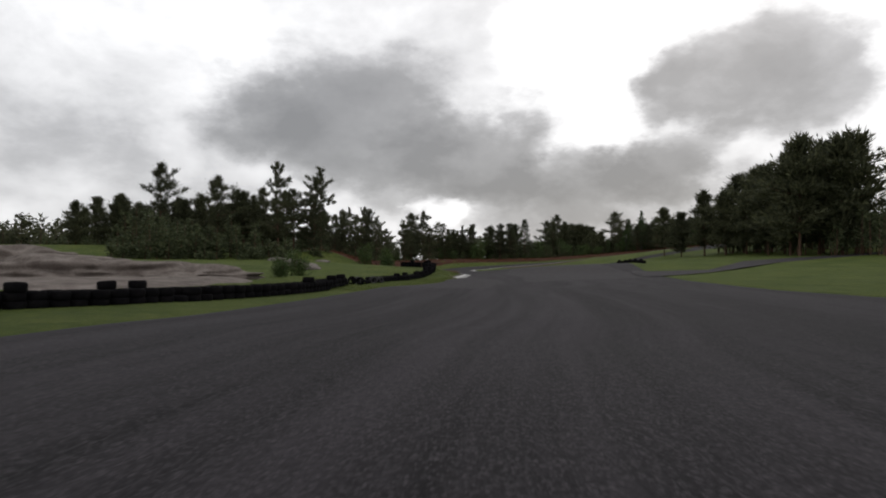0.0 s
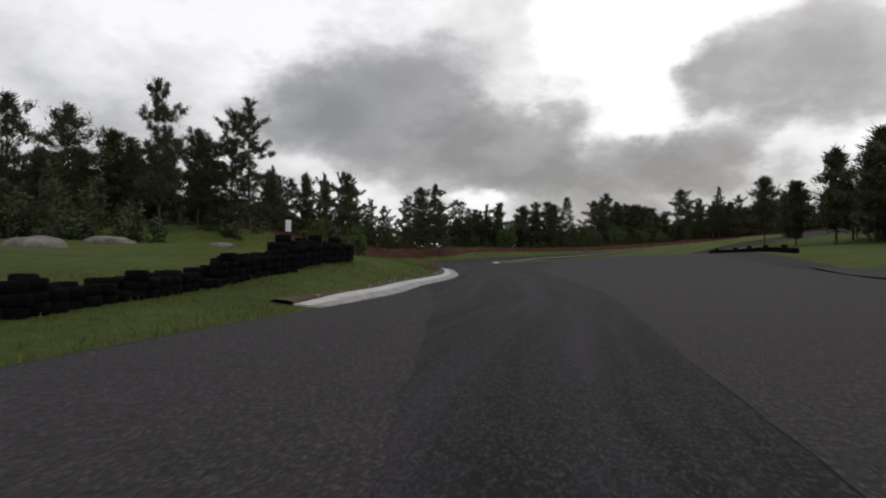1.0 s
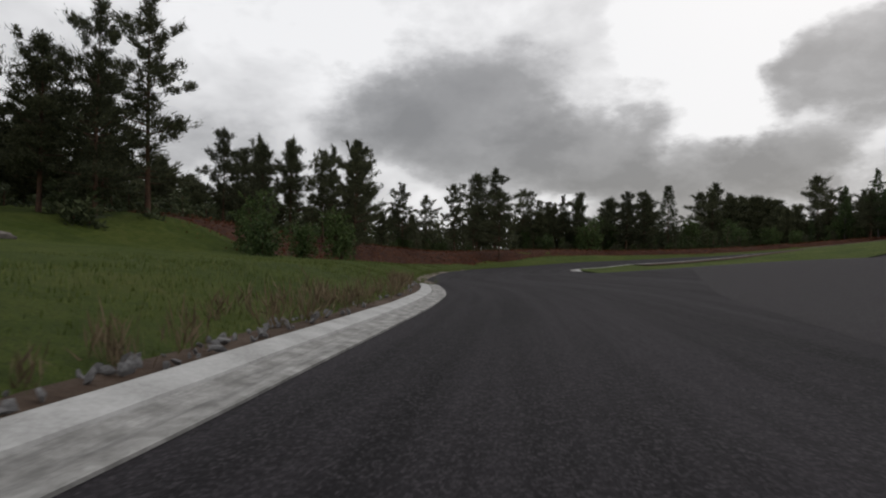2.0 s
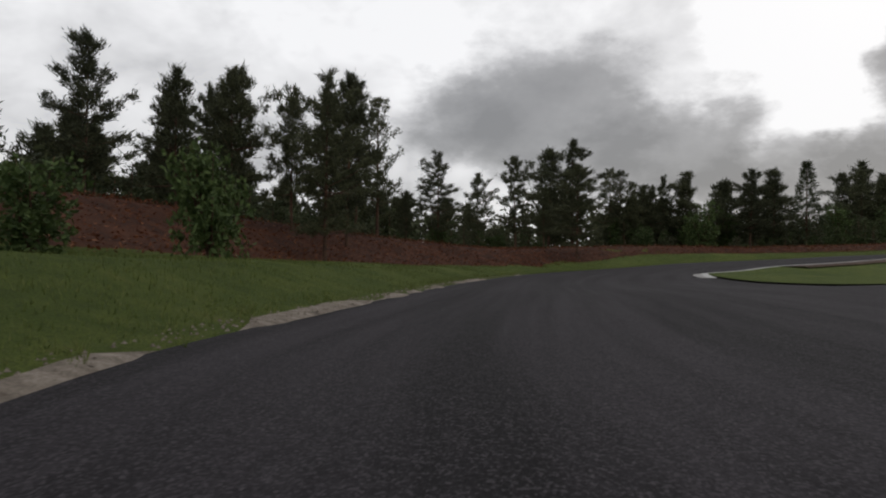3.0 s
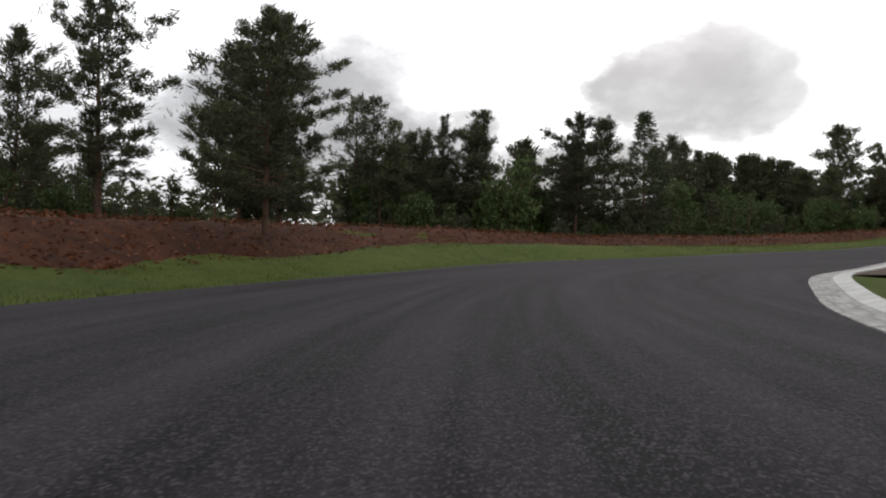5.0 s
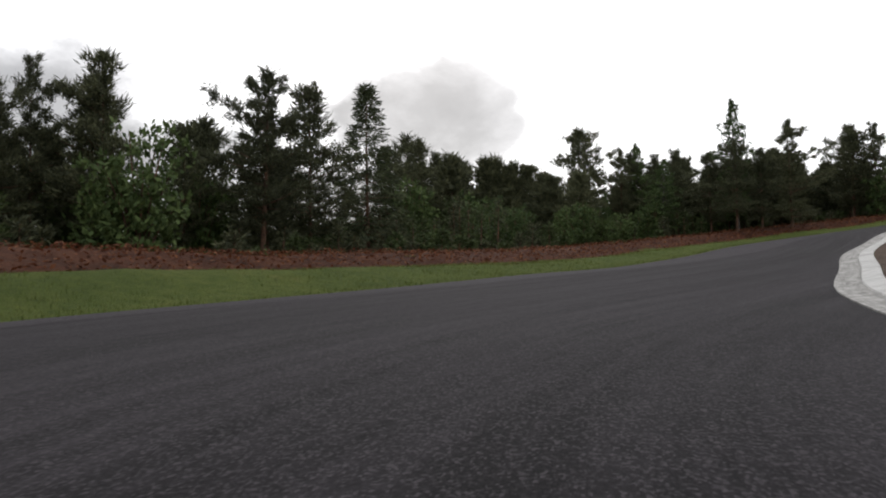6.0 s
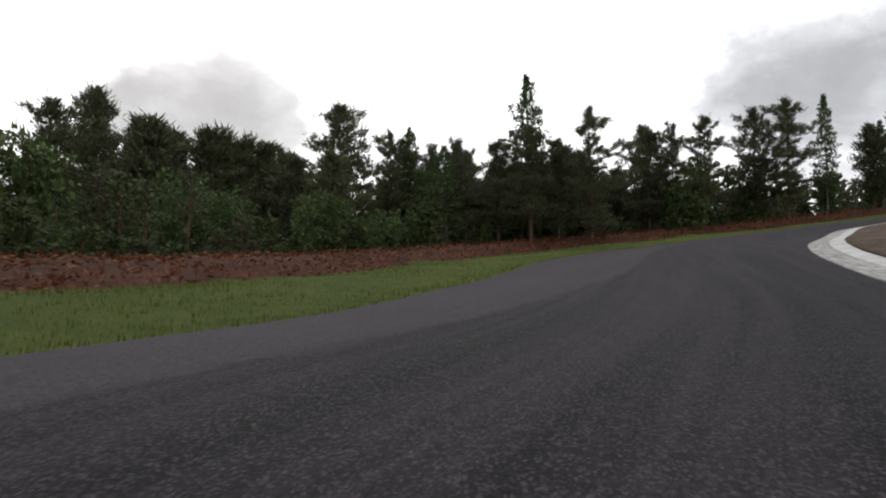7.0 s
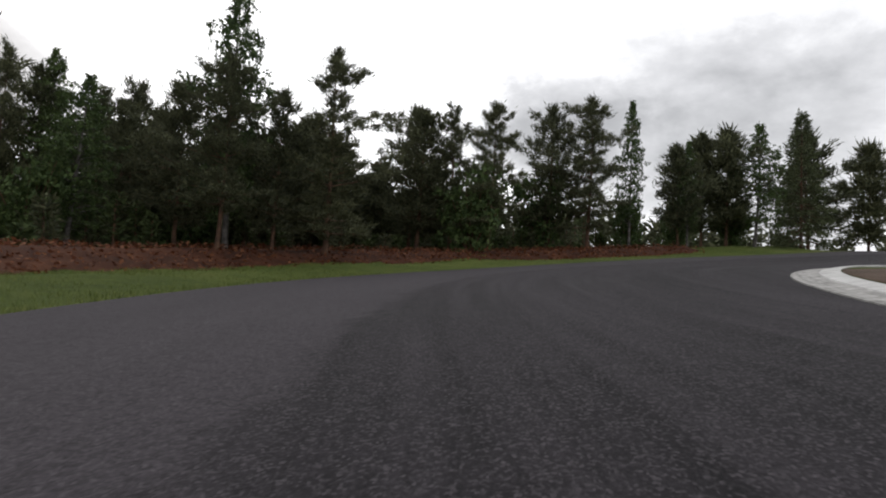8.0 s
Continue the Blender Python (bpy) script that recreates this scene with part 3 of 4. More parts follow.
PATCH = np.array([(-1.75, 6.2), (-1.6, 5.6), (-1.1, 5.0), (0.0, 4.0), (0.5, 3.7), (0.85, 3.6), (1.15, 3.75), (1.25, 4.2), (1.4, 5.2), (1.55, 6.4), (1.9, 8.9), (2.3, 11.3), (2.5, 14), (2.45, 17.5), (2.3, 21), (2.1, 24.5), (1.9, 27.5),
                  (1.65, 29.5), (1.42, 27), (1.07, 24.5), (0.72, 22.6), (0.42, 20.8), (0.12, 18), (-0.03, 14), (-0.38, 10.5), (-1.03, 8)])
tagged(fill("asphalt_patch", wavy(PATCH), ASPHALT_OLD, 0.0025, 0.8), "lighter worn asphalt patch with a ragged seam", "road patch", kind="structure")
PATCH2 = np.array([(3.3, 11.9), (5.1, 14.8), (9.7, 20.6), (12.2, 24.5), (13.9, 33), (15.6, 42), (16.8, 54), (18.2, 70), (14, 78), (8, 66), (5.9, 52), (5.3, 42), (5.2, 33.2), (4.9, 27), (4.3, 22), (3.8, 18), (3.5, 14.5)])
tagged(fill("asphalt_lane", wavy(PATCH2), ASPHALT_OLD, 0.0025, 1.2), "older lighter asphalt lane beside the fresh surface", "road patch", kind="structure")


tagged(fill("side_track", BRANCH, ASPHALT_OLD, 0.025, 1.0, ground_height), "grey asphalt side track leaving between lawns", "road", kind="structure")


# ---- tyres ----
def tyre_mesh(mat, r=0.16, w=0.145, hole=0.085, seg=14):
    prof = [(hole, -0.36 * w), (hole + 0.012, -0.48 * w), (r - 0.022, -0.5 * w), (r - 0.004, -0.36 * w), (r, 0), (r - 0.004, 0.36 * w), (r - 0.022, 0.5 * w), (hole + 0.012, 0.48 * w), (hole, 0.36 * w), (hole + 0.03, 0)]
    k = len(prof)
    v = [(math.cos(2 * math.pi * i / seg) * a, math.sin(2 * math.pi * i / seg) * a, b + w / 2) for i in range(seg) for a, b in prof]
    f = [(i * k + j, ((i + 1) % seg) * k + j, ((i + 1) % seg) * k + (j + 1) % k, i * k + (j + 1) % k) for i in range(seg) for j in range(k)]
    me = bpy.data.meshes.new("tyre")
    me.from_pydata(v, [], f)
    me.materials.append(mat)
    me.polygons.foreach_set("use_smooth", [True] * len(f))
    return me


TYRE, TYRE_GREY = tyre_mesh(RUBBER), tyre_mesh(RUBBER_GREY)


def put_tyre(parent, x, y, z, scale, tilt=(0, 0, 0)):
    o = new("tyre", TYRE)
    o.parent = parent
    o.matrix_basis = parent.matrix_basis.inverted() @ pose(x, y, z, *tilt) @ Matrix.Scale(scale, 4)


def tyre_wall(line, rows, scale, seed, label, double=False, gap=0.0):
    rg = random.Random(seed)
    pts = smooth_line(line, 0.05)
    thing = empty("tyre_barrier", *pts[len(pts) // 2])
    run = np.r_[0, np.cumsum(np.linalg.norm(np.diff(pts, axis=0), axis=1))]
    total, pitch_ = run[-1], 0.325 * scale
    _, n = line_frame(pts)
    for s in np.arange(0.1, total, pitch_):
        if rg.random() < gap:
            continue
        i = int(np.searchsorted(run, s))
        for b in range(2 if double else 1):
            p = pts[i] + n[i] * (0.33 * scale * b + rg.uniform(-0.03, 0.03))
            z = float(ground_height(p[0], p[1])) - 0.02
            k = rows(s / total) if callable(rows) else rows
            k = max(1, k + (rg.random() < 0.12) - (rg.random() < 0.15))
            for h in range(k):
                put_tyre(thing, p[0] + rg.uniform(-0.015, 0.015), p[1] + rg.uniform(-0.015, 0.015), z + h * 0.140 * scale, scale * rg.uniform(0.97, 1.05),
                         (rg.uniform(-3, 3), rg.uniform(-3, 3), rg.uniform(0, 360)))
    return tagged(thing, label, "tyre barrier")


tyre_wall([(-8.5, -9.5), (-6.1, -6.5), (-4.8, -4.6), (-3.6, -1.4), (-3.2, 1.6), (-3.35, 4.5), (-3.35, 7.0)], 2, 0.92, 1, "low uneven barrier of old black tyres on grass", True)
tyre_wall([(-2.6, 9.4), (-2.15, 12), (-1.75, 14.5), (-1.5, 18), (-1.25, 22), (-1.0, 25), (-0.8, 28)], lambda u: 3 if u > 0.84 else 2, 0.80, 2, "barrier of stacked black tyres beside the track", True)
tyre_wall([(-0.95, 28.6), (-0.9, 31), (-0.85, 33.2), (-1.05, 34.7), (-1.6, 35.4), (-2.5, 35.3), (-3.2, 34.4)], 3, 1.05, 4, "curved end of the barrier, three black tyres high", True)
tyre_wall([(25.2, 84), (23.9, 78), (22.6, 70), (21.6, 62), (20.9, 56)], 2, 1.1, 3, "long low row of black tyres on the far lawn")

# loose tyres fallen from the barrier
for i, (x, y, s, tx, ty, up, grey) in enumerate([(-3.45, 7.15, 0.95, 62, 10, 0.13, 1), (-3.2, 7.5, 0.95, 80, 0, 0.13, 0), (-3.05, 7.85, 0.95, 74, 40, 0.12, 1), (-2.85, 8.1, 0.9, 0, 4, 0.0, 0), (-2.8, 8.6, 0.85, 10, 0, 0.0, 0),
                                                (-2.6, 8.75, 0.95, 84, 70, 0.12, 1), (-2.55, 9.2, 0.85, 5, 3, 0.0, 0), (-2.4, 9.35, 0.85, 78, 20, 0.11, 1), (-3.6, 7.9, 0.95, 8, 0, 0.0, 0), (-3.3, 8.5, 0.9, 70, 30, 0.12, 0), (-3.0, 9.1, 0.9, 0, 15, 0.0, 0), (-3.7, 7.4, 0.95, 66, 80, 0.13, 0), (-2.9, 7.4, 0.9, 84, 50, 0.13, 0)]):
    o = new("loose_tyre", TYRE_GREY if grey else TYRE)
    base = float(ground_height(x, y)) + (up if up < 0.3 else up - 0.06)
    turn = pose(x, y, base, tx, 0, ty * 3)
    o.matrix_basis = turn @ Matrix.Translation((0, 0, -0.065 if tx > 20 else 0)) @ Matrix.Scale(s, 4)
    tagged(o, ("weathered grey kart tyre leaning against the barrier" if grey else "black kart tyre lying loose beside the barrier"), "tyre", "loose tyres")

# ---- rocks, spoil heap, marker ----
def lump(name, x, y, sx, sy, sz, mat, seed, sink=0.25, detail=3, rough=0.28):
    bm = bmesh.new()
    bmesh.ops.create_icosphere(bm, subdivisions=detail, radius=1)
    for q in bm.verts:
        c = q.co.copy()
        f_ = 1 + rough * noise.noise(c * 1.3 + Vector((seed, 0, 0))) + 0.4 * rough * noise.noise(c * 3.7 + Vector((0, seed, 0)))
        q.co = Vector((c.x * sx * f_, c.y * sy * f_, max(c.z, -0.4) * sz * f_))
    me = bpy.data.meshes.new(name)
    bm.to_mesh(me)
    bm.free()
    me.materials.append(mat)
    me.polygons.foreach_set("use_smooth", [detail > 2] * len(me.polygons))
    o = new(name, me)
    o.location = (x, y, float(ground_height(x, y)) + sz * (0.4 - sink))
    return o


for i, (x, y, a, b, c) in enumerate([(-9.2, 28.5, 1.2, 0.8, 0.35), (-12.0, 37.3, 1.1, 0.8, 0.35), (-15.5, 48, 1.2, 0.9, 0.3), (-13.0, 56, 0.9, 0.6, 0.22)]):
    tagged(lump("rock", x, y, a, b, c, ROCK, i * 3.1), "flat pale grey rock lying in the grass", "rock", "rocks on the lawn")
for i, (x, y, a, b, c) in enumerate([(-16, 14, 5.0, 3.0, 0.85), (-23, 20, 6, 4, 1.2), (-11, 13, 3.2, 1.6, 0.45)]):
    tagged(lump("rubble_mound", x, y, a, b, c, SAND, 9 + i, 0.3, 5, 0.6), "heap of pale sandy rubble behind the tyres", "spoil heap", "spoil heaps")

SAND_AREA = smooth_line([(-30, 4), (-15, 1), (-9.5, 1.5), (-7.0, 4), (-6.4, 9), (-7.4, 14), (-9.4, 20), (-11.5, 26), (-16, 31), (-30, 32)], 0.8, True)


def sandy(x, y):
    bump_ = np.array([0.10 * noise.noise((a * 0.45, b * 0.45, 4)) + 0.05 * noise.noise((a * 1.6, b * 1.6, 7)) for a, b in zip(x, y)])
    d, _ = nearest(SAND_AREA, x, y)
    return ground_height(x, y) - 0.10 + (0.26 + bump_) * step(0, 2.2, d)


tagged(fill("sandy_ground", SAND_AREA, SAND, 0.0, 0.7, sandy), "churned pale sandy ground with rubble", "ground", kind="structure")

marker = empty("marker_post", -1.65, 30.8)
bm = bmesh.new()
bmesh.ops.create_cube(bm, size=1, matrix=Matrix.Translation((0, 0, 0.42)) @ Matrix.Diagonal((0.035, 0.035, 0.84, 1)))
bmesh.ops.bevel(bm, geom=bm.edges[:], offset=0.005, affect="EDGES")
me = bpy.data.meshes.new("post")
bm.to_mesh(me)
bm.free()
me.materials.append(BARK)
new("post", me).parent = marker
bm = bmesh.new()
bmesh.ops.create_cube(bm, size=1, matrix=Matrix.Translation((0, -0.03, 0.72)) @ Matrix.Diagonal((0.13, 0.012, 0.26, 1)))
bmesh.ops.bevel(bm, geom=bm.edges[:], offset=0.003, affect="EDGES")
me = bpy.data.meshes.new("board")
bm.to_mesh(me)
bm.free()
me.materials.append(WHITE)
b_ = new("board", me)
b_.parent = marker
tagged(marker, "small white marker board on a post behind the tyres", "marker post")


# ---- trees ----
def tube(path, radii, sides, verts, faces):
    base = len(verts)
    prev = None
    for i, (p, r) in enumerate(zip(path, radii)):
        d = (path[min(i + 1, len(path) - 1)] - path[max(i - 1, 0)]).normalized()
        a = d.orthogonal().normalized() if prev is None else (prev - d * prev.dot(d)).normalized()
        prev = a
        b = d.cross(a)
        for s in range(sides):
            w = 2 * math.pi * s / sides
            verts.append(p + a * (math.cos(w) * r) + b * (math.sin(w) * r))
    for i in range(len(path) - 1):
        for s in range(sides):
            faces.append((base + i * sides + s, base + i * sides + (s + 1) % sides, base + (i + 1) * sides + (s + 1) % sides, base + (i + 1) * sides + s))


def blades_from(tufts, rs):
    """Needles or leaves as thin diamonds: rows of centre, direction, count, length, width, spread, droop."""
    c = np.array([t[0] for t in tufts], float)
    d = np.array([t[1] for t in tufts], float)
    n, ln, wd, sp, dr = (np.array([t[k] for t in tufts], float) for k in range(2, 7))
    k = np.repeat(np.arange(len(tufts)), n.astype(int))
    w = rs.normal(0, 1, (len(k), 3))
    w[:, 2] -= dr[k]
    w = w * sp[k, None] + d[k] * 1.4
    w /= np.linalg.norm(w, axis=1)[:, None]
    s = np.cross(w, rs.normal(0, 1, (len(k), 3)))
    s /= np.linalg.norm(s, axis=1)[:, None]
    length = (ln[k] * rs.uniform(0.6, 1.25, len(k)))[:, None]
    width = (wd[k] * rs.uniform(0.6, 1.2, len(k)))[:, None] * 0.5
    o = c[k] + rs.normal(0, 0.33, (len(k), 3)) * ln[k, None]
    return np.stack([o, o + w * length * 0.45 + s * width, o + w * length, o + w * length * 0.45 - s * width], 1).reshape(-1, 3)


def quad_mesh(name, verts, mat):
    """A mesh of loose quads from corner rows, four to each."""
    me = bpy.data.meshes.new(name)
    n = len(verts)
    me.vertices.add(n)
    me.vertices.foreach_set("co", np.ascontiguousarray(verts, np.float32).ravel())
    me.loops.add(n)
    me.loops.foreach_set("vertex_index", np.arange(n, dtype=np.int32))
    me.polygons.add(n // 4)
    me.polygons.foreach_set("loop_start", np.arange(0, n, 4, dtype=np.int32))
    me.update(calc_edges=True)
    me.materials.append(mat)
    return me


def trunk_path(rg, h, lean, bend, k=9):
    a = rg.uniform(0, 6.28)
    return [Vector((math.cos(a) * (lean * u + bend * math.sin(u * 3.1)), math.sin(a) * (lean * u + bend * math.sin(u * 2.3 + 1) - bend * 0.84), h * u)) for u in (i / (k - 1) for i in range(k))]


def on_path(path, u):
    f_ = u * (len(path) - 1)
    i = min(int(f_), len(path) - 2)
    return path[i].lerp(path[i + 1], f_ - i)


def build_tree(name, seed, kind, h=9.0, coarse=1.0, needles=9):
    """One tree: an Empty with its trunk and its crown."""
    rg = random.Random(seed)
    tv, tf, tufts = [], [], []
    path = trunk_path(rg, h, rg.uniform(0, 0.35), rg.uniform(0.02, 0.14))
    r0 = h * 0.0125
    tube([p - Vector((0, 0, 0.25)) if i == 0 else p for i, p in enumerate(path)], [r0 * (1.25 if i == 0 else 1) * (1 - 0.93 * i / 8) for i in range(9)], 8, tv, tf)
    if kind == "pine":
        first, n, reach = rg.uniform(0.10, 0.28), rg.randint(72, 88), h * rg.uniform(0.26, 0.33)
    elif kind == "airy":
        first, n, reach = rg.uniform(0.20, 0.34), 86, h * rg.uniform(0.20, 0.25)
    elif kind == "spruce":
        first, n, reach = 0.06, 120, h * rg.uniform(0.20, 0.24)
    else:
        first, n, reach = rg.uniform(0.08, 0.18), 100, h * rg.uniform(0.22, 0.27)
    ang = rg.uniform(0, 6.28)
    heavy = rg.uniform(0, 6.28)
    for i in range(n):
        u = min(first + (1 - first) * (i + rg.random()) / n, 0.992)
        ang += 2.4 + rg.uniform(-0.5, 0.5)
        v = (u - first) / (1 - first)
        if kind == "pine":
            # whorls: long limbs at some levels, short ones between; one side heavier
            whorl = 0.34 + 0.72 * max(0.0, math.sin(v * 26 + seed)) + 0.22 * math.cos(ang - heavy + 2 * v)
            prof = 0.75 + 0.85 * v if v < 0.30 else 0.12 + 0.885 * (1 - ((v - 0.30) / 0.70) ** 1.35)
            ln = reach * prof * whorl * rg.uniform(0.65, 1.35)
            rise = -0.12 + 0.85 * v + rg.uniform(-0.12, 0.18)
        elif kind == "airy":
            ln = reach * (0.35 + 0.75 * (1 - v) ** 0.8) * (0.55 + 0.55 * max(0.0, math.sin(v * 24 + seed))) * rg.uniform(0.7, 1.25)
            rise = 0.15 + 0.6 * v + rg.uniform(-0.12, 0.15)
        elif kind == "spruce":
            ln = reach * (1.03 - v) ** 0.9 * rg.uniform(0.75, 1.15) + 0.08
            rise = -0.25 + 0.8 * v + rg.uniform(-0.1, 0.1)
        else:
            prof = (0.6 + 0.6 * v) if v < 0.4 else 0.84 * (1 - ((v - 0.4) / 0.6) ** 1.4) + 0.10
            ln = reach * prof * rg.uniform(0.5, 1.15)
            rise = 0.5 + 0.5 * v + rg.uniform(-0.15, 0.2)
        o = on_path(path, u)
        d = Vector((math.cos(ang), math.sin(ang), rise)).normalized()
        sag = 0.20 if kind == "birch" else (-0.12 if kind in ("pine", "airy") else 0.05)
        limb = [o + d * ln * q - Vector((0, 0, sag * ln * q * q * (2.0 if kind == "birch" else 1))) for q in (0, 0.35, 0.7, 1.0)]
        rr = max(0.010, r0 * 0.32 * (1 - v) * (0.4 + ln / reach))
        tube(limb, [rr, rr * 0.7, rr * 0.4, rr * 0.15], 3, tv, tf)
        count = max(5, int(ln / (0.084 if kind == "pine" else 0.15 if kind != "airy" else 0.17) / coarse))
        if kind == "pine":
            # long shoots that stand out at the limb's end
            for q in range(4):
                c = on_path(limb, rg.uniform(0.72, 1.0)) + Vector((-math.sin(ang), math.cos(ang), 0)) * rg.gauss(0, 0.22) * ln
                tufts.append((c, d + Vector((rg.gauss(0, 0.35), rg.gauss(0, 0.35), 0.35)), 7, 0.44 * coarse ** 0.6, 0.060 * coarse ** 0.8, 0.42, 0.0))
        for q in range(count):
            w = 0.28 + 0.74 * ((q + rg.random()) / count) ** 0.85
            wide = 0.34 * ln * (0.45 + w * 0.8)
            if kind == "pine":
                # needles gather in flat pads on a few side shoots
                pad = q % 4
                w = 0.42 + 0.17 * pad + rg.gauss(0, 0.055)
                side = Vector((-math.sin(ang), math.cos(ang), 0)) * ((-0.55, 0.6, -0.3, 0.1)[pad] + rg.gauss(0, 0.22)) * wide
            else:
                side = Vector((-math.sin(ang), math.cos(ang), 0)) * rg.gauss(0, 0.55) * wide
            c = on_path(limb, min(w, 1.0)) + side + Vector((0, 0, rg.gauss(0, 0.06)))
            if kind == "pine":
                tufts.append((c, d * 0.45 + Vector((0, 0, 0.55)), needles, 0.27 * coarse ** 0.8, 0.072 * coarse ** 0.8, 0.85, 0.0))
            elif kind == "airy":
                tufts.append((c, d * 0.5 + Vector((0, 0, 0.5)), 9, 0.24, 0.070, 0.85, 0.0))
            elif kind == "spruce":
                tufts.append((c, d - Vector((0, 0, 0.30)), 10, 0.27 * coarse ** 0.8, 0.075 * coarse ** 0.8, 0.65, 0.0))
            else:
                tufts.append((c, Vector((0, 0, -0.3)), 10, 0.14, 0.10, 1.2, 0.5))
                if rg.random() < 0.22:
                    for g_ in range(5):
                        tufts.append((c - Vector((rg.uniform(-0.05, 0.05), rg.uniform(-0.05, 0.05), 0.12 * g_ + 0.1)), Vector((0, 0, -1)), 4, 0.09, 0.06, 0.7, 0.8))
    thing = new(name)
    thing.empty_display_size = 0.3
    part("trunk", tv, tf, BIRCH_BARK if kind == "birch" else BARK, thing)
    verts = blades_from(tufts, np.random.RandomState(seed))
    new("crown", quad_mesh("crown", verts, {"pine": NEEDLES, "airy": NEEDLES, "spruce": SPRUCE, "birch": BIRCH_LEAF}[kind])).parent = thing
    return thing


def build_bush(name, seed, mat, h=2.0, w=1.3, n=330):
    rg = random.Random(seed)
    tv, tf, tufts = [], [], []
    for i in range(11):
        a = rg.uniform(0, 6.28)
        out = rg.uniform(0.05, 0.6)
        tip = Vector((math.cos(a) * w * out, math.sin(a) * w * out, h * rg.uniform(0.55, 1.0) * (1.05 - 0.5 * out)))
        tube([Vector((0, 0, -0.1)), tip * 0.5 + Vector((0, 0, 0.1)), tip], [0.025, 0.018, 0.005], 4, tv, tf)
        for q in range(n // 11):
            u = rg.uniform(0.12, 1.0)
            c = tip * u + Vector((rg.gauss(0, 1), rg.gauss(0, 1), rg.gauss(0, 0.8))) * w * 0.17 * (1.3 - 0.7 * u)
            c.z = max(c.z, 0.05)
            tufts.append((c, Vector((0, 0, 0.5)), 9, 0.12, 0.065, 1.1, 0.0))
    thing = new(name)
    thing.empty_display_size = 0.2
    part("stem", tv, tf, BARK, thing)
    new("crown", quad_mesh("crown", blades_from(tufts, np.random.RandomState(seed)), mat)).parent = thing
    return thing


PINES = [build_tree("pine", 11 + i, "pine") for i in range(7)]
FAR_PINES = [build_tree("pine", 91 + i, "pine", coarse=2.1) for i in range(6)]
AIRY_PINES = [build_tree("pine", 131 + i, "airy") for i in range(3)]
NEAR_PINES = [build_tree("pine", 111 + i, "pine", coarse=0.62, needles=13) for i in range(4)]
SPRUCES = [build_tree("spruce", 31 + i, "spruce") for i in range(2)]
BIRCHES = [build_tree("birch", 51 + i, "birch") for i in range(3)]
BUSHES = [build_bush("bush", 71 + i, BIRCH_LEAF) for i in range(3)]
for o in AIRY_PINES:
    tagged(o, "tall thin pine with a sparse light crown", "tree", "pines round the track")
for o in PINES + FAR_PINES + NEAR_PINES:
    tagged(o, "dark Scots pine with irregular crown and bare lower trunk", "tree", "pines round the track")
for o in SPRUCES:
    tagged(o, "slender dark conifer with layered branches", "tree", "conifers round the track")
for o in BIRCHES:
    tagged(o, "light green birch with pale trunk and drooping twigs", "tree", "birches round the track")
for o in BUSHES:
    tagged(o, "leafy green bush at the edge of the trees", "bush", "bushes round the track")
placed = set()
tree_rng = random.Random(5)


def plant(pool, x, y, h, full, pick=None, fat=1.0):
    """Stand a tree of a height; the first use of each kind is the built one itself."""
    src = pool[tree_rng.randrange(len(pool)) if pick is None else pick % len(pool)]
    s = h / full
    m = pose(x, y, float(ground_height(x, y)) - 0.05, 0, 0, tree_rng.uniform(0, 360)) @ Matrix.Diagonal((s * fat, s * fat, s, 1))
    if src.name not in placed:
        placed.add(src.name)
        src.matrix_basis = m
        return src
    saved = src.scale.copy()
    src.scale = (1, 1, 1)
    o = copy_thing(src, m)
    src.scale = saved
    return o


BUSH_SPOTS = [(-8.3, 18.4, 1.0), (-7.8, 20.4, 1.5), (-8.9, 21.0, 1.3), (-6.3, 60.0, 1.6), (-9.6, 66.4, 2.9), (-7.4, 66.2, 1.8), (-7.2, 70.5, 2.9), (-11.1, 100.3, 1.8), (-9.1, 109.6, 1.4), (1.6, 119.7, 2.2),
              (6.9, 125.2, 4.7), (-0.8, 125.8, 3.5), (0.7, 126.0, 3.1), (5.8, 128.9, 4.1), (9.4, 132.4, 4.8), (20.7, 135.2, 5.1), (26.6, 134.3, 2.8), (29.4, 132.4, 3.0), (4.9, 131.6, 4.4), (9.8, 133.5, 4.5),
              (15.1, 132.3, 2.3), (20.2, 131.9, 1.8), (26.2, 136.9, 3.6), (26.9, 135.3, 3.1), (21.2, 134.6, 1.8), (26.9, 140.1, 4.4), (28.0, 139.7, 3.5), (31.5, 136.7, 3.1), (32.8, 133.3, 2.0), (34.4, 137.2, 2.3),
              (39.5, 138.5, 3.5), (53.5, 130.4, 4.0), (34.2, 144.1, 3.7), (45.3, 137.9, 3.7), (57.1, 132.0, 4.9), (60.2, 129.7, 5.1), (66.5, 124.0, 3.2), (70.0, 121.5, 3.0), (63.5, 126.0, 3.4)]
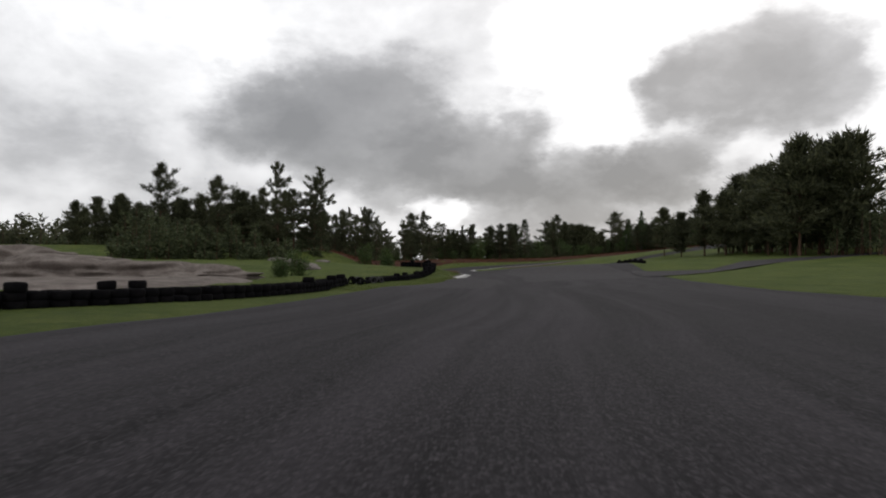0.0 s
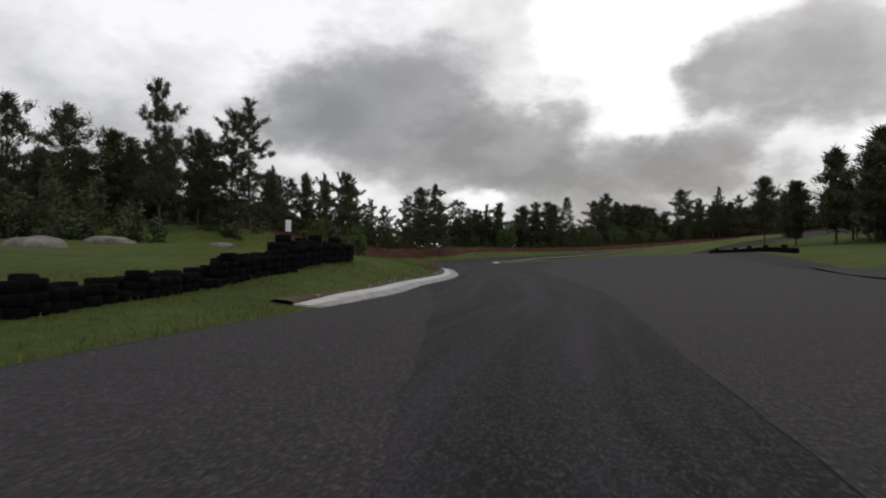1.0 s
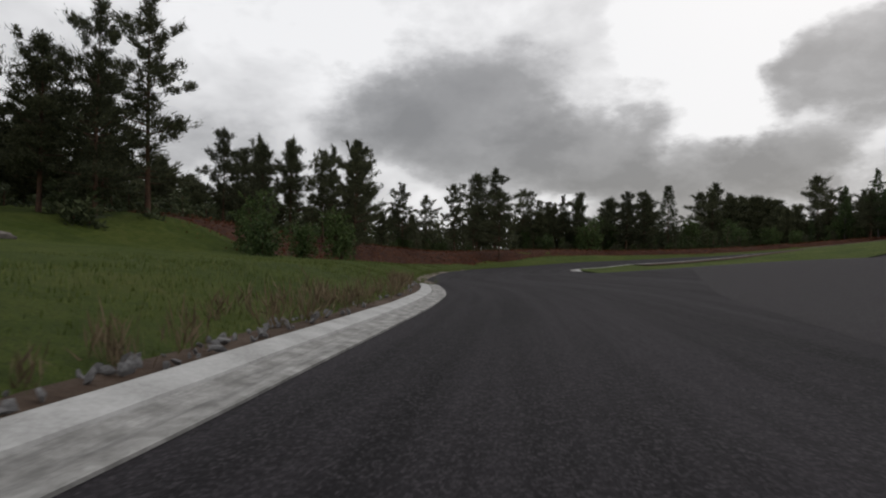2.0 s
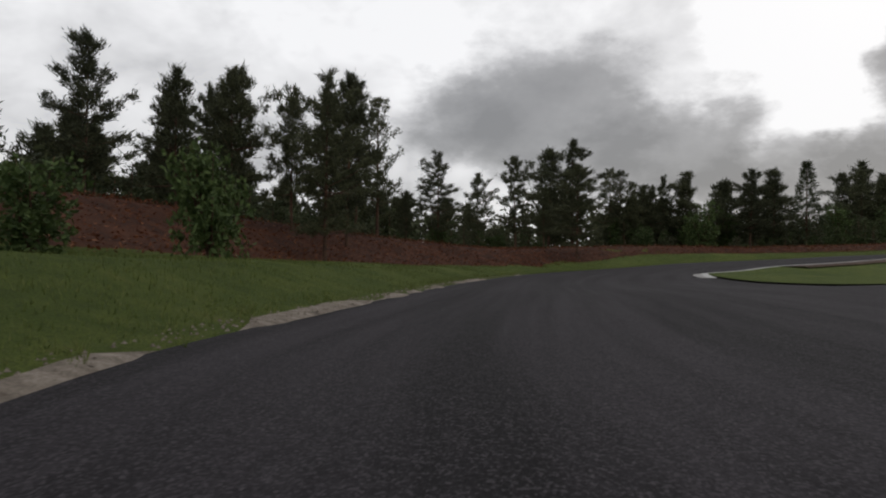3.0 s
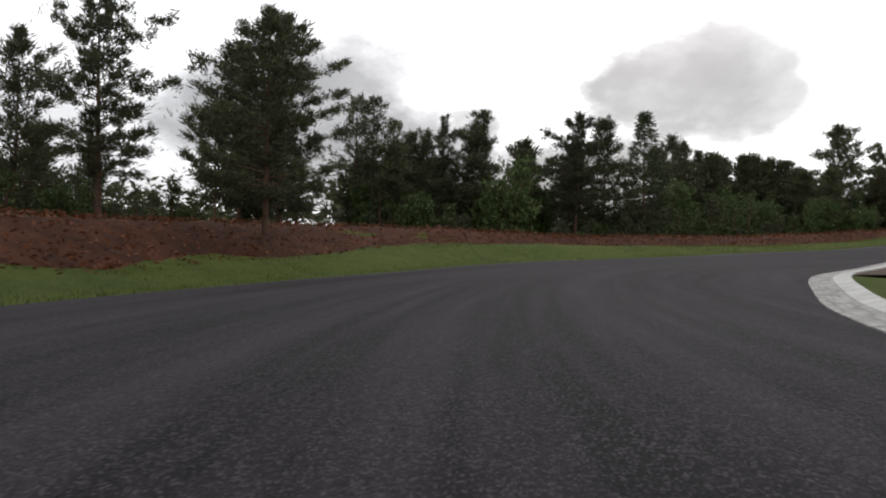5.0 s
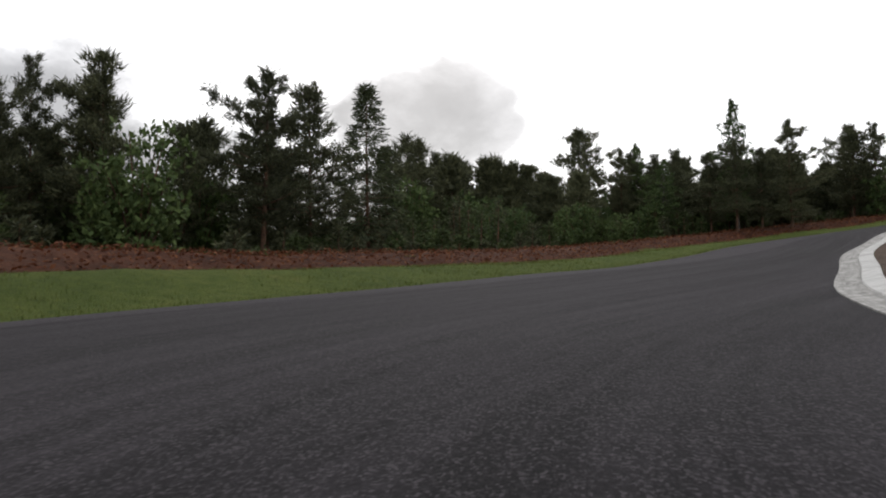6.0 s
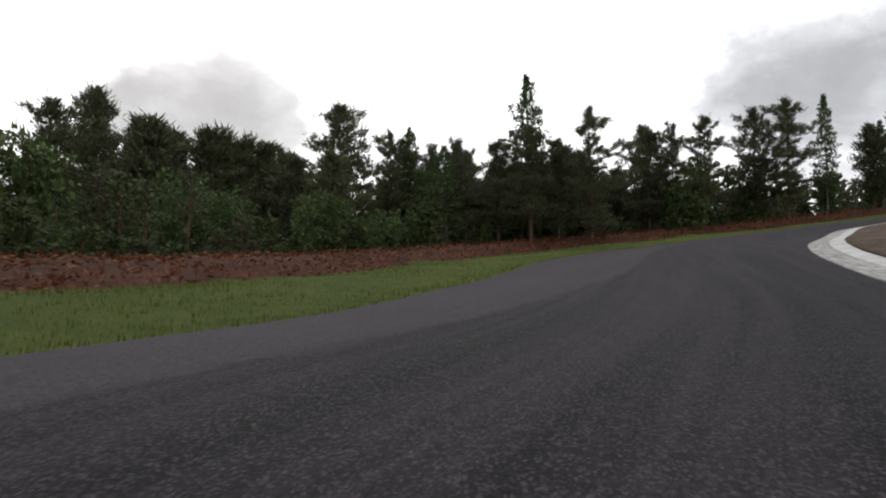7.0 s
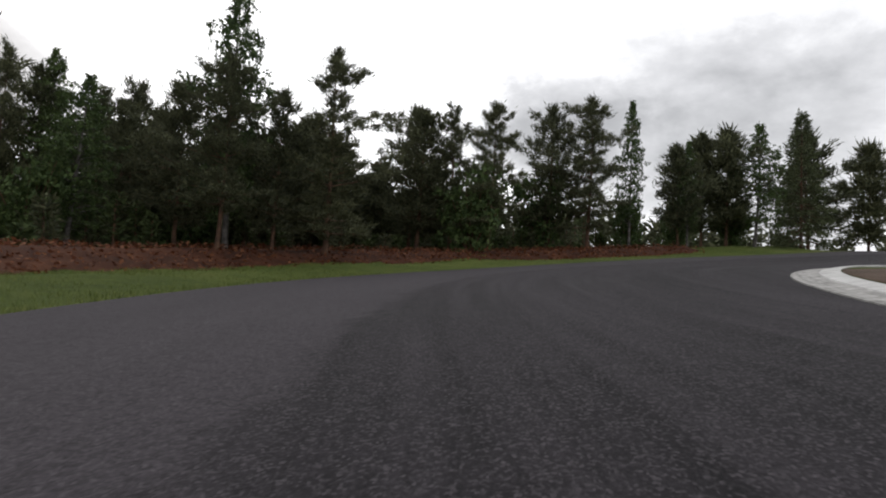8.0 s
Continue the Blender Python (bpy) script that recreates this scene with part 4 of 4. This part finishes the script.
STANDS = (
    # the nearest pines, with finer needles
    (NEAR_PINES, [(-18.4, 59.2, 10.0, 0.75), (-17.7, 63.6, 7.1, 1.15), (-15.3, 63.8, 8.6, 0.95), (-15.2, 67.2, 9.9, 1.0), (-19.3, 84.3, 5.9, 0.9), (-18.6, 86.5, 6.6, 0.75), (-20.5, 90.2, 8.2, 0.8), (-9.9, 81.4, 7.1, 0.95), (-11.5, 86.9, 8.1, 0.8), (-12.6, 90.4, 8.0, 0.72), (-15.4, 93.2, 8.0, 0.8),
            (-11.1, 100.2, 6.0, 1.25), (-7.5, 108.4, 7.0, 1.0), (-3.0, 108.6, 6.9, 1.15), (-4.5, 120.0, 9.7, 1.15), (3.5, 129.0, 7.3, 0.85), (11.4, 128.9, 7.7, 1.2), (41.7, 132.8, 6.2, 1.0), (45.6, 131.9, 7.4, 1.1), (54.0, 131.6, 6.9, 1.1),
            (55.6, 130.5, 7.3, 1.1), (60.1, 127.2, 8.0, 1.1), (40.6, 142.4, 7.6, 0.9)]),
    # the front rows round the bends
    (PINES, [(40.5, 147.5, 10.3, 1.1), (-34.9, 67.2, 10.0, 1.1), (-25.6, 60.7, 8.1, 1.1), (-24.3, 63.4, 6.6, 1.0), (-21.8, 62.2, 6.2, 1.0), (-23.2, 62.3, 6.6, 1.0), (-23.1, 69.8, 7.6, 1.0), (-20.5, 71.2, 7.4, 1.0), (-15.5, 80.0, 5.5, 0.9), (-14.7, 82.4, 6.1, 0.85),
            (-13.3, 85.0, 6.2, 0.8), (-18.4, 83.2, 5.8, 0.9), (-16.4, 76.4, 5.6, 0.9), (-15.2, 83.6, 6.6, 0.8), (-12.4, 97.6, 3.2, 1.0), (-11.0, 110.7, 6.0, 1.0),
            (-6.7, 117.6, 5.3, 1.0), (2.4, 128.1, 6.1, 1.0), (5.2, 130.0, 7.1, 1.1), (8.7, 131.7, 5.9, 1.0), (12.0, 131.2, 6.4, 1.1), (-7.1, 123.4, 9.5, 1.1), (-8.4, 138.6, 6.7, 1.0), (-6.5, 139.1, 6.7, 1.0), (1.6, 131.0, 6.5, 1.0),
            (5.8, 128.9, 7.6, 0.95), (13.9, 131.3, 7.8, 1.1), (25.7, 146.1, 8.7, 1.0), (24.7, 150.5, 8.9, 1.1), (27.8, 153.6, 10.4, 1.0), (29.1, 151.0, 8.4, 1.1), (42.5, 143.4, 7.2, 1.1), (43.5, 139.7, 5.8, 1.1), (42.9, 136.0, 5.9, 1.15),
            (44.1, 132.9, 5.6, 1.0), (53.3, 132.9, 6.8, 1.2), (60.4, 129.3, 7.9, 1.0), (45.6, 144.1, 7.3, 0.9), (45.4, 141.7, 7.1, 0.9), (55.6, 134.7, 7.6, 1.0)]),
    # sparse, light-crowned pines
    (AIRY_PINES, [(-12.9, 94.1, 7.9, 0.95), (-0.5, 126.1, 7.5, 1.0), (-1.5, 127.8, 7.9, 1.1), (0.5, 127.0, 6.5, 1.0)]),
    (SPRUCES, [(17.3, 133.3, 8.8, 1.1), (71.4, 117.9, 7.9, 1.0)]),
    (BIRCHES, [(37.1, 140.0, 3.8, 0.9), (40.7, 138.3, 6.1, 1.2), (43.0, 133.8, 9.3, 0.85), (62.6, 125.7, 8.2, 0.7), (42.9, 143.4, 8.2, 0.95), (69.3, 120.2, 7.4, 1.2), (65.0, 123.2, 6.0, 0.8)]),
    # second rows and the right-hand wood
    (FAR_PINES, [(-42.5, 67.3, 5.7, 1.0), (-40.4, 68.6, 6.2, 1.0), (-31.5, 66.7, 5.5, 1.0), (10.0, 138.4, 7.5, 1.0), (28.4, 147.0, 7.4, 1.1), (32.4, 147.2, 7.1, 1.1), (34.5, 145.9, 6.5, 1.1), (33.8, 141.6, 5.2, 1.0), (17.0, 150.3, 8.3, 1.2),
            (31.0, 150.1, 7.6, 1.1), (31.8, 147.5, 7.2, 1.1), (33.5, 146.6, 6.7, 1.1), (34.5, 143.6, 5.6, 1.0), (65.1, 123.7, 5.5, 1.0), (69.0, 123.0, 6.8, 1.0), (69.2, 121.7, 6.9, 1.1), (75, 117.5, 7.0, 1.1), (77.2, 114.2, 6.8, 1.1),
            (37.8, 93.7, 6.9, 1.1), (37.8, 102.2, 7.9, 1.0), (39.6, 88.6, 9.5, 1.1), (40.8, 83.7, 9.0, 1.2), (41.7, 78.8, 8.3, 1.2), (42.4, 73.9, 11.3, 0.9), (41.9, 67.2, 12.1, 1.0), (40.9, 63.2, 13.3, 1.0)]))
for pool, stand in STANDS:
    for i, (x, y, h, fat) in enumerate(stand):
        plant(pool, x, y, h * (0.95 if x > 38 and y > 120 else 1.0), 9.0, i, fat)
# behind the front trees
for i in range(128):
    if i < 24:
        x, y = tree_rng.uniform(-50, -27), tree_rng.uniform(66, 84)
        h = tree_rng.uniform(4.8, 6.2)
    elif i < 44:
        x, y, h = tree_rng.uniform(-44, -22), tree_rng.uniform(96, 130), tree_rng.uniform(4.5, 6.2)
    elif i < 62:
        x, y, h = tree_rng.uniform(-36, -20), tree_rng.uniform(66, 108), tree_rng.uniform(4.0, 6.4)
    elif i < 68:
        x, y, h = tree_rng.uniform(-30, -9), tree_rng.uniform(113, 130), tree_rng.uniform(3.8, 5.4)
    elif i < 78:
        x, y, h = tree_rng.uniform(32, 48), tree_rng.uniform(137, 147), tree_rng.uniform(3.8, 5.6)
    elif i < 86:
        x, y, h = tree_rng.uniform(-10, 4), tree_rng.uniform(126, 138), tree_rng.uniform(4.0, 5.8)
    elif i < 98:
        y = tree_rng.uniform(58, 96)
        x, h = tree_rng.uniform(44, 58), 14.5 - 0.075 * (y - 58) - tree_rng.uniform(0, 2.2)
    else:
        x, y, h = tree_rng.uniform(47, 62), tree_rng.uniform(137, 150), tree_rng.uniform(4.5, 6.5)
    plant(FAR_PINES, x, y, h, 9.0, i, 1.1)
# bushes and leafy saplings
for i, (x, y, h) in enumerate(BUSH_SPOTS):
    plant(BUSHES, x, y, h, 2.0, i, 1.2 if h < 2.4 else 0.85)


# far woods beyond, too many to count
def woods(name, label, spots, seed, blade, width, per, mat=NEEDLES):
    rg = random.Random(seed)
    v, f, tufts = [], [], []
    for x, y, h in spots:
        z = float(base_height(np.array(x), np.array(y))) + 0.3
        lean = rg.uniform(-0.3, 0.3)
        tube([Vector((x, y, z - 0.9)), Vector((x + lean, y, z + h * 0.93))], [0.09, 0.02], 4, v, f)
        for q in range(per):
            u = rg.uniform(0.10, 1.0)
            w = h * 0.22 * (1.12 - u) ** 0.7 * (0.7 + 0.5 * max(0, math.sin(u * 26 + x))) + 0.05
            a, r = rg.uniform(0, 6.28), rg.random() ** 0.5
            tufts.append(((x + lean * u + math.cos(a) * w * r, y + math.sin(a) * w * r, z + h * u), (math.cos(a), math.sin(a), 0.35), 5, blade, width, 0.8, 0.0))
    ob = new(name, quad_mesh(name, blades_from(tufts, np.random.RandomState(seed)), mat))
    stems = mesh_object("stems", v, f, BARK, True, ob)
    return tagged(ob, label, "woods", kind="stuff")


wood_rng = random.Random(9)


def free(x, y, keep):
    d, _ = nearest(LEFT_L, np.array([x]), np.array([y]))
    return d[0] > keep and not inside(ROAD_POLY, np.array([x]), np.array([y]))[0]


belt = []
for _ in range(1500):
    a, r = wood_rng.uniform(-1.35, 1.5), wood_rng.uniform(72, 150)
    x, y = 8 + math.sin(a) * r, 70 + math.cos(a) * r
    if x > 50 and y < 62:
        continue
    if -34 < x < 14 and y > 135 and wood_rng.random() < 0.55:
        continue
    if (y > 148 or x < -24 or x > 54) and free(x, y, 15):
        belt.append((x, y, wood_rng.uniform(4.8, 7.4) * (0.62 if x > 14 and y > 100 else 1.0)))
woods("far_woods", "dense dark conifer wood in the distance", belt, 12, 0.9, 0.40, 26)
# saplings and scrub that close the foot of the wood
_, LN = line_frame(LEFT_L)
scrub = []
for i in range(len(LEFT_L)):
    x, y = LEFT_L[i]
    if y < 50 or x > 62:
        continue
    bo, bw = np.interp(RUN[i], MARKS, BANK_OFF), np.interp(RUN[i], MARKS, BANK_W)
    for _ in range(4):
        o = min(bo, 10) + bw + wood_rng.uniform(1.0, 18)
        q = LEFT_L[i] + LN[i] * o
        if free(q[0], q[1], 7.5) and (q[1] > 74 or q[0] < -13):
            scrub.append((q[0], q[1], (wood_rng.uniform(0.8, 2.2) + 0.13 * max(0.0, o - bo - bw)) * (0.8 if x > 5 else 1.0) * max(0.35, 0.95 + 1.3 * noise.noise((q[0] * 0.17, q[1] * 0.17, 0.4)))))
for _ in range(150):
    x, y = wood_rng.uniform(-48, -14), wood_rng.uniform(62, 84)
    scrub.append((x, y, wood_rng.uniform(1.2, 2.6) + 0.10 * (y - 62)))
for _ in range(170):
    y = wood_rng.uniform(52, 97)
    scrub.append((wood_rng.uniform(43, 60), y, wood_rng.uniform(2.0, 5.5)))
near_scrub = [s for s in scrub if s[1] > 104 and s[0] > -14 and not free(s[0], s[1], 26)]
far_scrub = [s for s in scrub if s not in near_scrub]
woods("undergrowth", "dark scrub and young trees at the foot of the wood", far_scrub, 13, 0.34, 0.15, 46, SPRUCE)
woods("thicket", "green leafy thicket of young trees along the bank", near_scrub[::2], 14, 0.20, 0.090, 95, THICKET)
woods("young_pines", "dark young pines crowded along the bank", near_scrub[1::2], 15, 0.23, 0.070, 85)


# ---- grass blades, red leaves ----
def blades():
    rg = np.random.RandomState(3)
    n = 62000
    i = rg.randint(0, len(LEFT_L), n * 2)
    pts = LEFT_L[i]
    _, nn = line_frame(LEFT_L)
    off = rg.rand(n * 2) ** 1.6 * 6.5 + 0.05
    q = pts + nn[i] * off[:, None] + rg.normal(0, 0.3, (n * 2, 2))
    ok = (q[:, 1] > 2) & (q[:, 1] < 132) & (q[:, 0] < 42)
    s, (vv, bo, bw, bh) = verge(q[:, 0], q[:, 1])
    kd, _ = nearest(span(LEFT_L, (0.9, 24.0), (-0.3, 57.5)), q[:, 0], q[:, 1])
    gd, _ = nearest(gl, q[:, 0], q[:, 1])
    ok &= (s > 0.08) & (s < bo + 0.4) & (kd > KERB_W + 0.2) & ((gd > 0.45) | (rg.rand(n * 2) < 0.10))
    q = q[ok][:n]
    z = ground_height(q[:, 0], q[:, 1])
    v, f = [], []
    for (x, y), zz in zip(q, z):
        tall = 0.024 + 0.045 * max(0.0, noise.noise((x * 0.8, y * 0.8, 5)) + 0.2) + rg.rand() * 0.02
        for _ in range(2):
            a, ln = rg.rand() * 6.28, tall * (0.6 + rg.rand() * 0.8)
            dx, dy = math.cos(a), math.sin(a)
            k = len(v)
            px, py = x + rg.normal(0, 0.03), y + rg.normal(0, 0.03)
            v += [(px - dy * 0.007, py + dx * 0.007, zz - 0.02), (px + dy * 0.007, py - dx * 0.007, zz - 0.02), (px + dx * ln * 0.6, py + dy * ln * 0.6, zz + ln)]
            f.append((k, k + 1, k + 2))
    return tagged(mesh_object("grass", v, f, BLADE, False), "short green grass blades along the verge", "grass", kind="stuff")


blades()


def red_litter():
    """The bank of withered red undergrowth: a draped sheet with leaves on it."""
    _, nn = line_frame(LEFT_L)
    lo = span(LEFT_L, (-2.3, 67.0), (62, 119.3))
    i0 = ((LEFT_L - lo[0]) ** 2).sum(1).argmin()
    rows_, cols = len(lo), 16
    vs, fs = [], []
    rg = np.random.RandomState(8)
    for i in range(rows_):
        r = RUN[i0 + i]
        bo, bw, bh = (np.interp(r, MARKS, v) for v in (BANK_OFF, BANK_W, BANK_H))
        start = bo + 0.5 * noise.noise((r * 0.25, 7, 0)) + 0.25 * noise.noise((r * 0.9, 2, 0))
        for j in range(cols):
            o = start + (bw + 5.0) * (j / (cols - 1)) ** 1.2
            vs.append((*(lo[i] + nn[i0 + i] * o), 0))
        if i:
            fs += [((i - 1) * cols + j, (i - 1) * cols + j + 1, i * cols + j + 1, i * cols + j) for j in range(cols - 1)]
    a = np.array(vs)
    lump_ = np.array([0.10 * noise.noise((x * 0.9, y * 0.9, 1)) + 0.07 * noise.noise((x * 3, y * 3, 2)) for x, y, _ in vs])
    edge = np.tile(np.minimum(1, np.arange(cols) / 2.0), rows_)
    a[:, 2] = ground_height(a[:, 0], a[:, 1]) + (0.09 + lump_) * edge - 0.12 * (1 - edge)
    a[:, 2] -= 0.4 * np.repeat(1 - np.minimum(1, np.arange(rows_) / 6.0), cols)
    bank = mesh_object("bank", a, fs, RED_EARTH, True)
    tagged(bank, "low earth bank covered in withered red-brown leaves", "bank", kind="structure")
    v, f = [], []
    pick = rg.randint(0, rows_ * cols - cols, 52000)
    for k in pick:
        j = k % cols
        if j > 11:
            continue
        p = a[k] + (a[min(k + 1, len(a) - 1)] - a[k]) * rg.rand() if j < cols - 1 else a[k]
        p = p + np.r_[rg.normal(0, 0.22, 2), rg.rand() * 0.16]
        d = rg.normal(0, 1, 3) * (1, 1, 0.35)
        d /= np.linalg.norm(d)
        e = np.cross(d, rg.normal(0, 0.45, 3) + (0, 0, 1))
        e /= np.linalg.norm(e)
        s = 0.035 + rg.rand() * 0.05
        b = len(v)
        v += [tuple(p - d * s), tuple(p + e * s * 0.6), tuple(p + d * s), tuple(p - e * s * 0.6)]
        f.append((b, b + 1, b + 2, b + 3))
    tagged(mesh_object("fallen_leaves", v, f, RED_LEAF, False), "thick layer of withered red leaves on the bank", "leaves", kind="stuff")


red_litter()


# ---- stones and dry tufts behind the first kerb ----
def kerb_rubble():
    rg = random.Random(21)
    shapes = []
    for k in range(4):
        bm = bmesh.new()
        bmesh.ops.create_icosphere(bm, subdivisions=1, radius=1)
        for q in bm.verts:
            q.co *= 0.55 + 0.75 * rg.random()
        me = bpy.data.meshes.new("stone")
        bm.to_mesh(me)
        bm.free()
        me.materials.append(PEBBLE)
        shapes.append(me)
    spots = [(i, KERB_W + rg.uniform(0.03, 0.32)) for i in range(len(KERB_LINE)) for _ in range(9) if 40.2 < KERB_LINE[i][1] < 45.5 or rg.random() < 0.12]
    for i, o in spots:
        p = KERB_LINE[i] + kn[i] * o + kt[i] * rg.uniform(-0.3, 0.3)
        s = rg.uniform(0.012, 0.040)
        ob = new("stone", shapes[rg.randrange(4)])
        ob.matrix_basis = pose(p[0], p[1], float(base_height(p[0], p[1])) + 0.075 + s * 0.3, rg.uniform(0, 360), rg.uniform(0, 360), rg.uniform(0, 360)) @ Matrix.Diagonal((s * 1.6, s, s * 0.6, 1))
        tagged(ob, "small broken grey stone in the soil behind the kerb", "stone", "stones behind the kerb")
    ra = np.random.RandomState(22)
    tufts = []
    for i in range(len(KERB_LINE)):
        for _ in range(6 if KERB_LINE[i][1] > 39 else 0):
            p = KERB_LINE[i] + kn[i] * (KERB_W + rg.uniform(0.2, 0.75)) + kt[i] * rg.uniform(-0.3, 0.3)
            if noise.noise((p[0] * 1.3, p[1] * 1.3, 3)) > 0.02:
                tufts.append(((p[0], p[1], float(ground_height(p[0], p[1])) + 0.03), (0, 0, 1.0), rg.randint(22, 40), rg.uniform(0.13, 0.22), 0.012, 0.5, 0.0))
    tagged(new("dry_grass", quad_mesh("dry_grass", blades_from(tufts, ra), DRY)), "withered brown grass tufts behind the kerb", "grass", kind="stuff")


kerb_rubble()


def shoulder_detail():
    """Loose stones and overhanging tufts that break up the edge of the gravel."""
    rg = random.Random(31)
    ra = np.random.RandomState(32)
    t2, n2 = line_frame(gl)
    tufts, v, f = [], [], []
    for i, p in enumerate(gl):
        for _ in range(16):
            o = rg.gauss(0.22, 0.16)
            if not -0.06 < o < 0.42:
                continue
            q = p + n2[i] * o + t2[i] * rg.uniform(-0.3, 0.3)
            s = rg.uniform(0.008, 0.026)
            z = float(base_height(q[0], q[1])) + 0.03 + s * 0.4
            k = len(v)
            a = rg.uniform(0, 6.28)
            for w in range(4):
                v.append((q[0] + math.cos(a + w * 1.57) * s * rg.uniform(0.7, 1.4), q[1] + math.sin(a + w * 1.57) * s * rg.uniform(0.7, 1.4), z - s * 0.5))
            v.append((q[0], q[1], z + s * rg.uniform(0.3, 0.7)))
            f += [(k + w, k + (w + 1) % 4, k + 4) for w in range(4)]
        for _ in range(7):
            o = rg.uniform(0.18, 0.95)
            q = p + n2[i] * o + (rg.uniform(-0.3, 0.3), rg.uniform(-0.3, 0.3))
            if noise.noise((q[0] * 1.1 + 0.3, q[1] * 1.1, 7.7)) > -0.05:
                tufts.append(((q[0], q[1], float(base_height(q[0], q[1])) + 0.02), (0, 0, 1.0), rg.randint(10, 22), rg.uniform(0.07, 0.14), 0.011, 0.75, 0.0))
    tagged(mesh_object("gravel", v, f, GRAVEL, False), "loose gravel scattered along the shoulder", "gravel", kind="stuff")
    tagged(new("verge_grass", quad_mesh("verge_grass", blades_from(tufts, ra), BLADE)), "rough grass tufts overhanging the gravel shoulder", "grass", kind="stuff")


shoulder_detail()
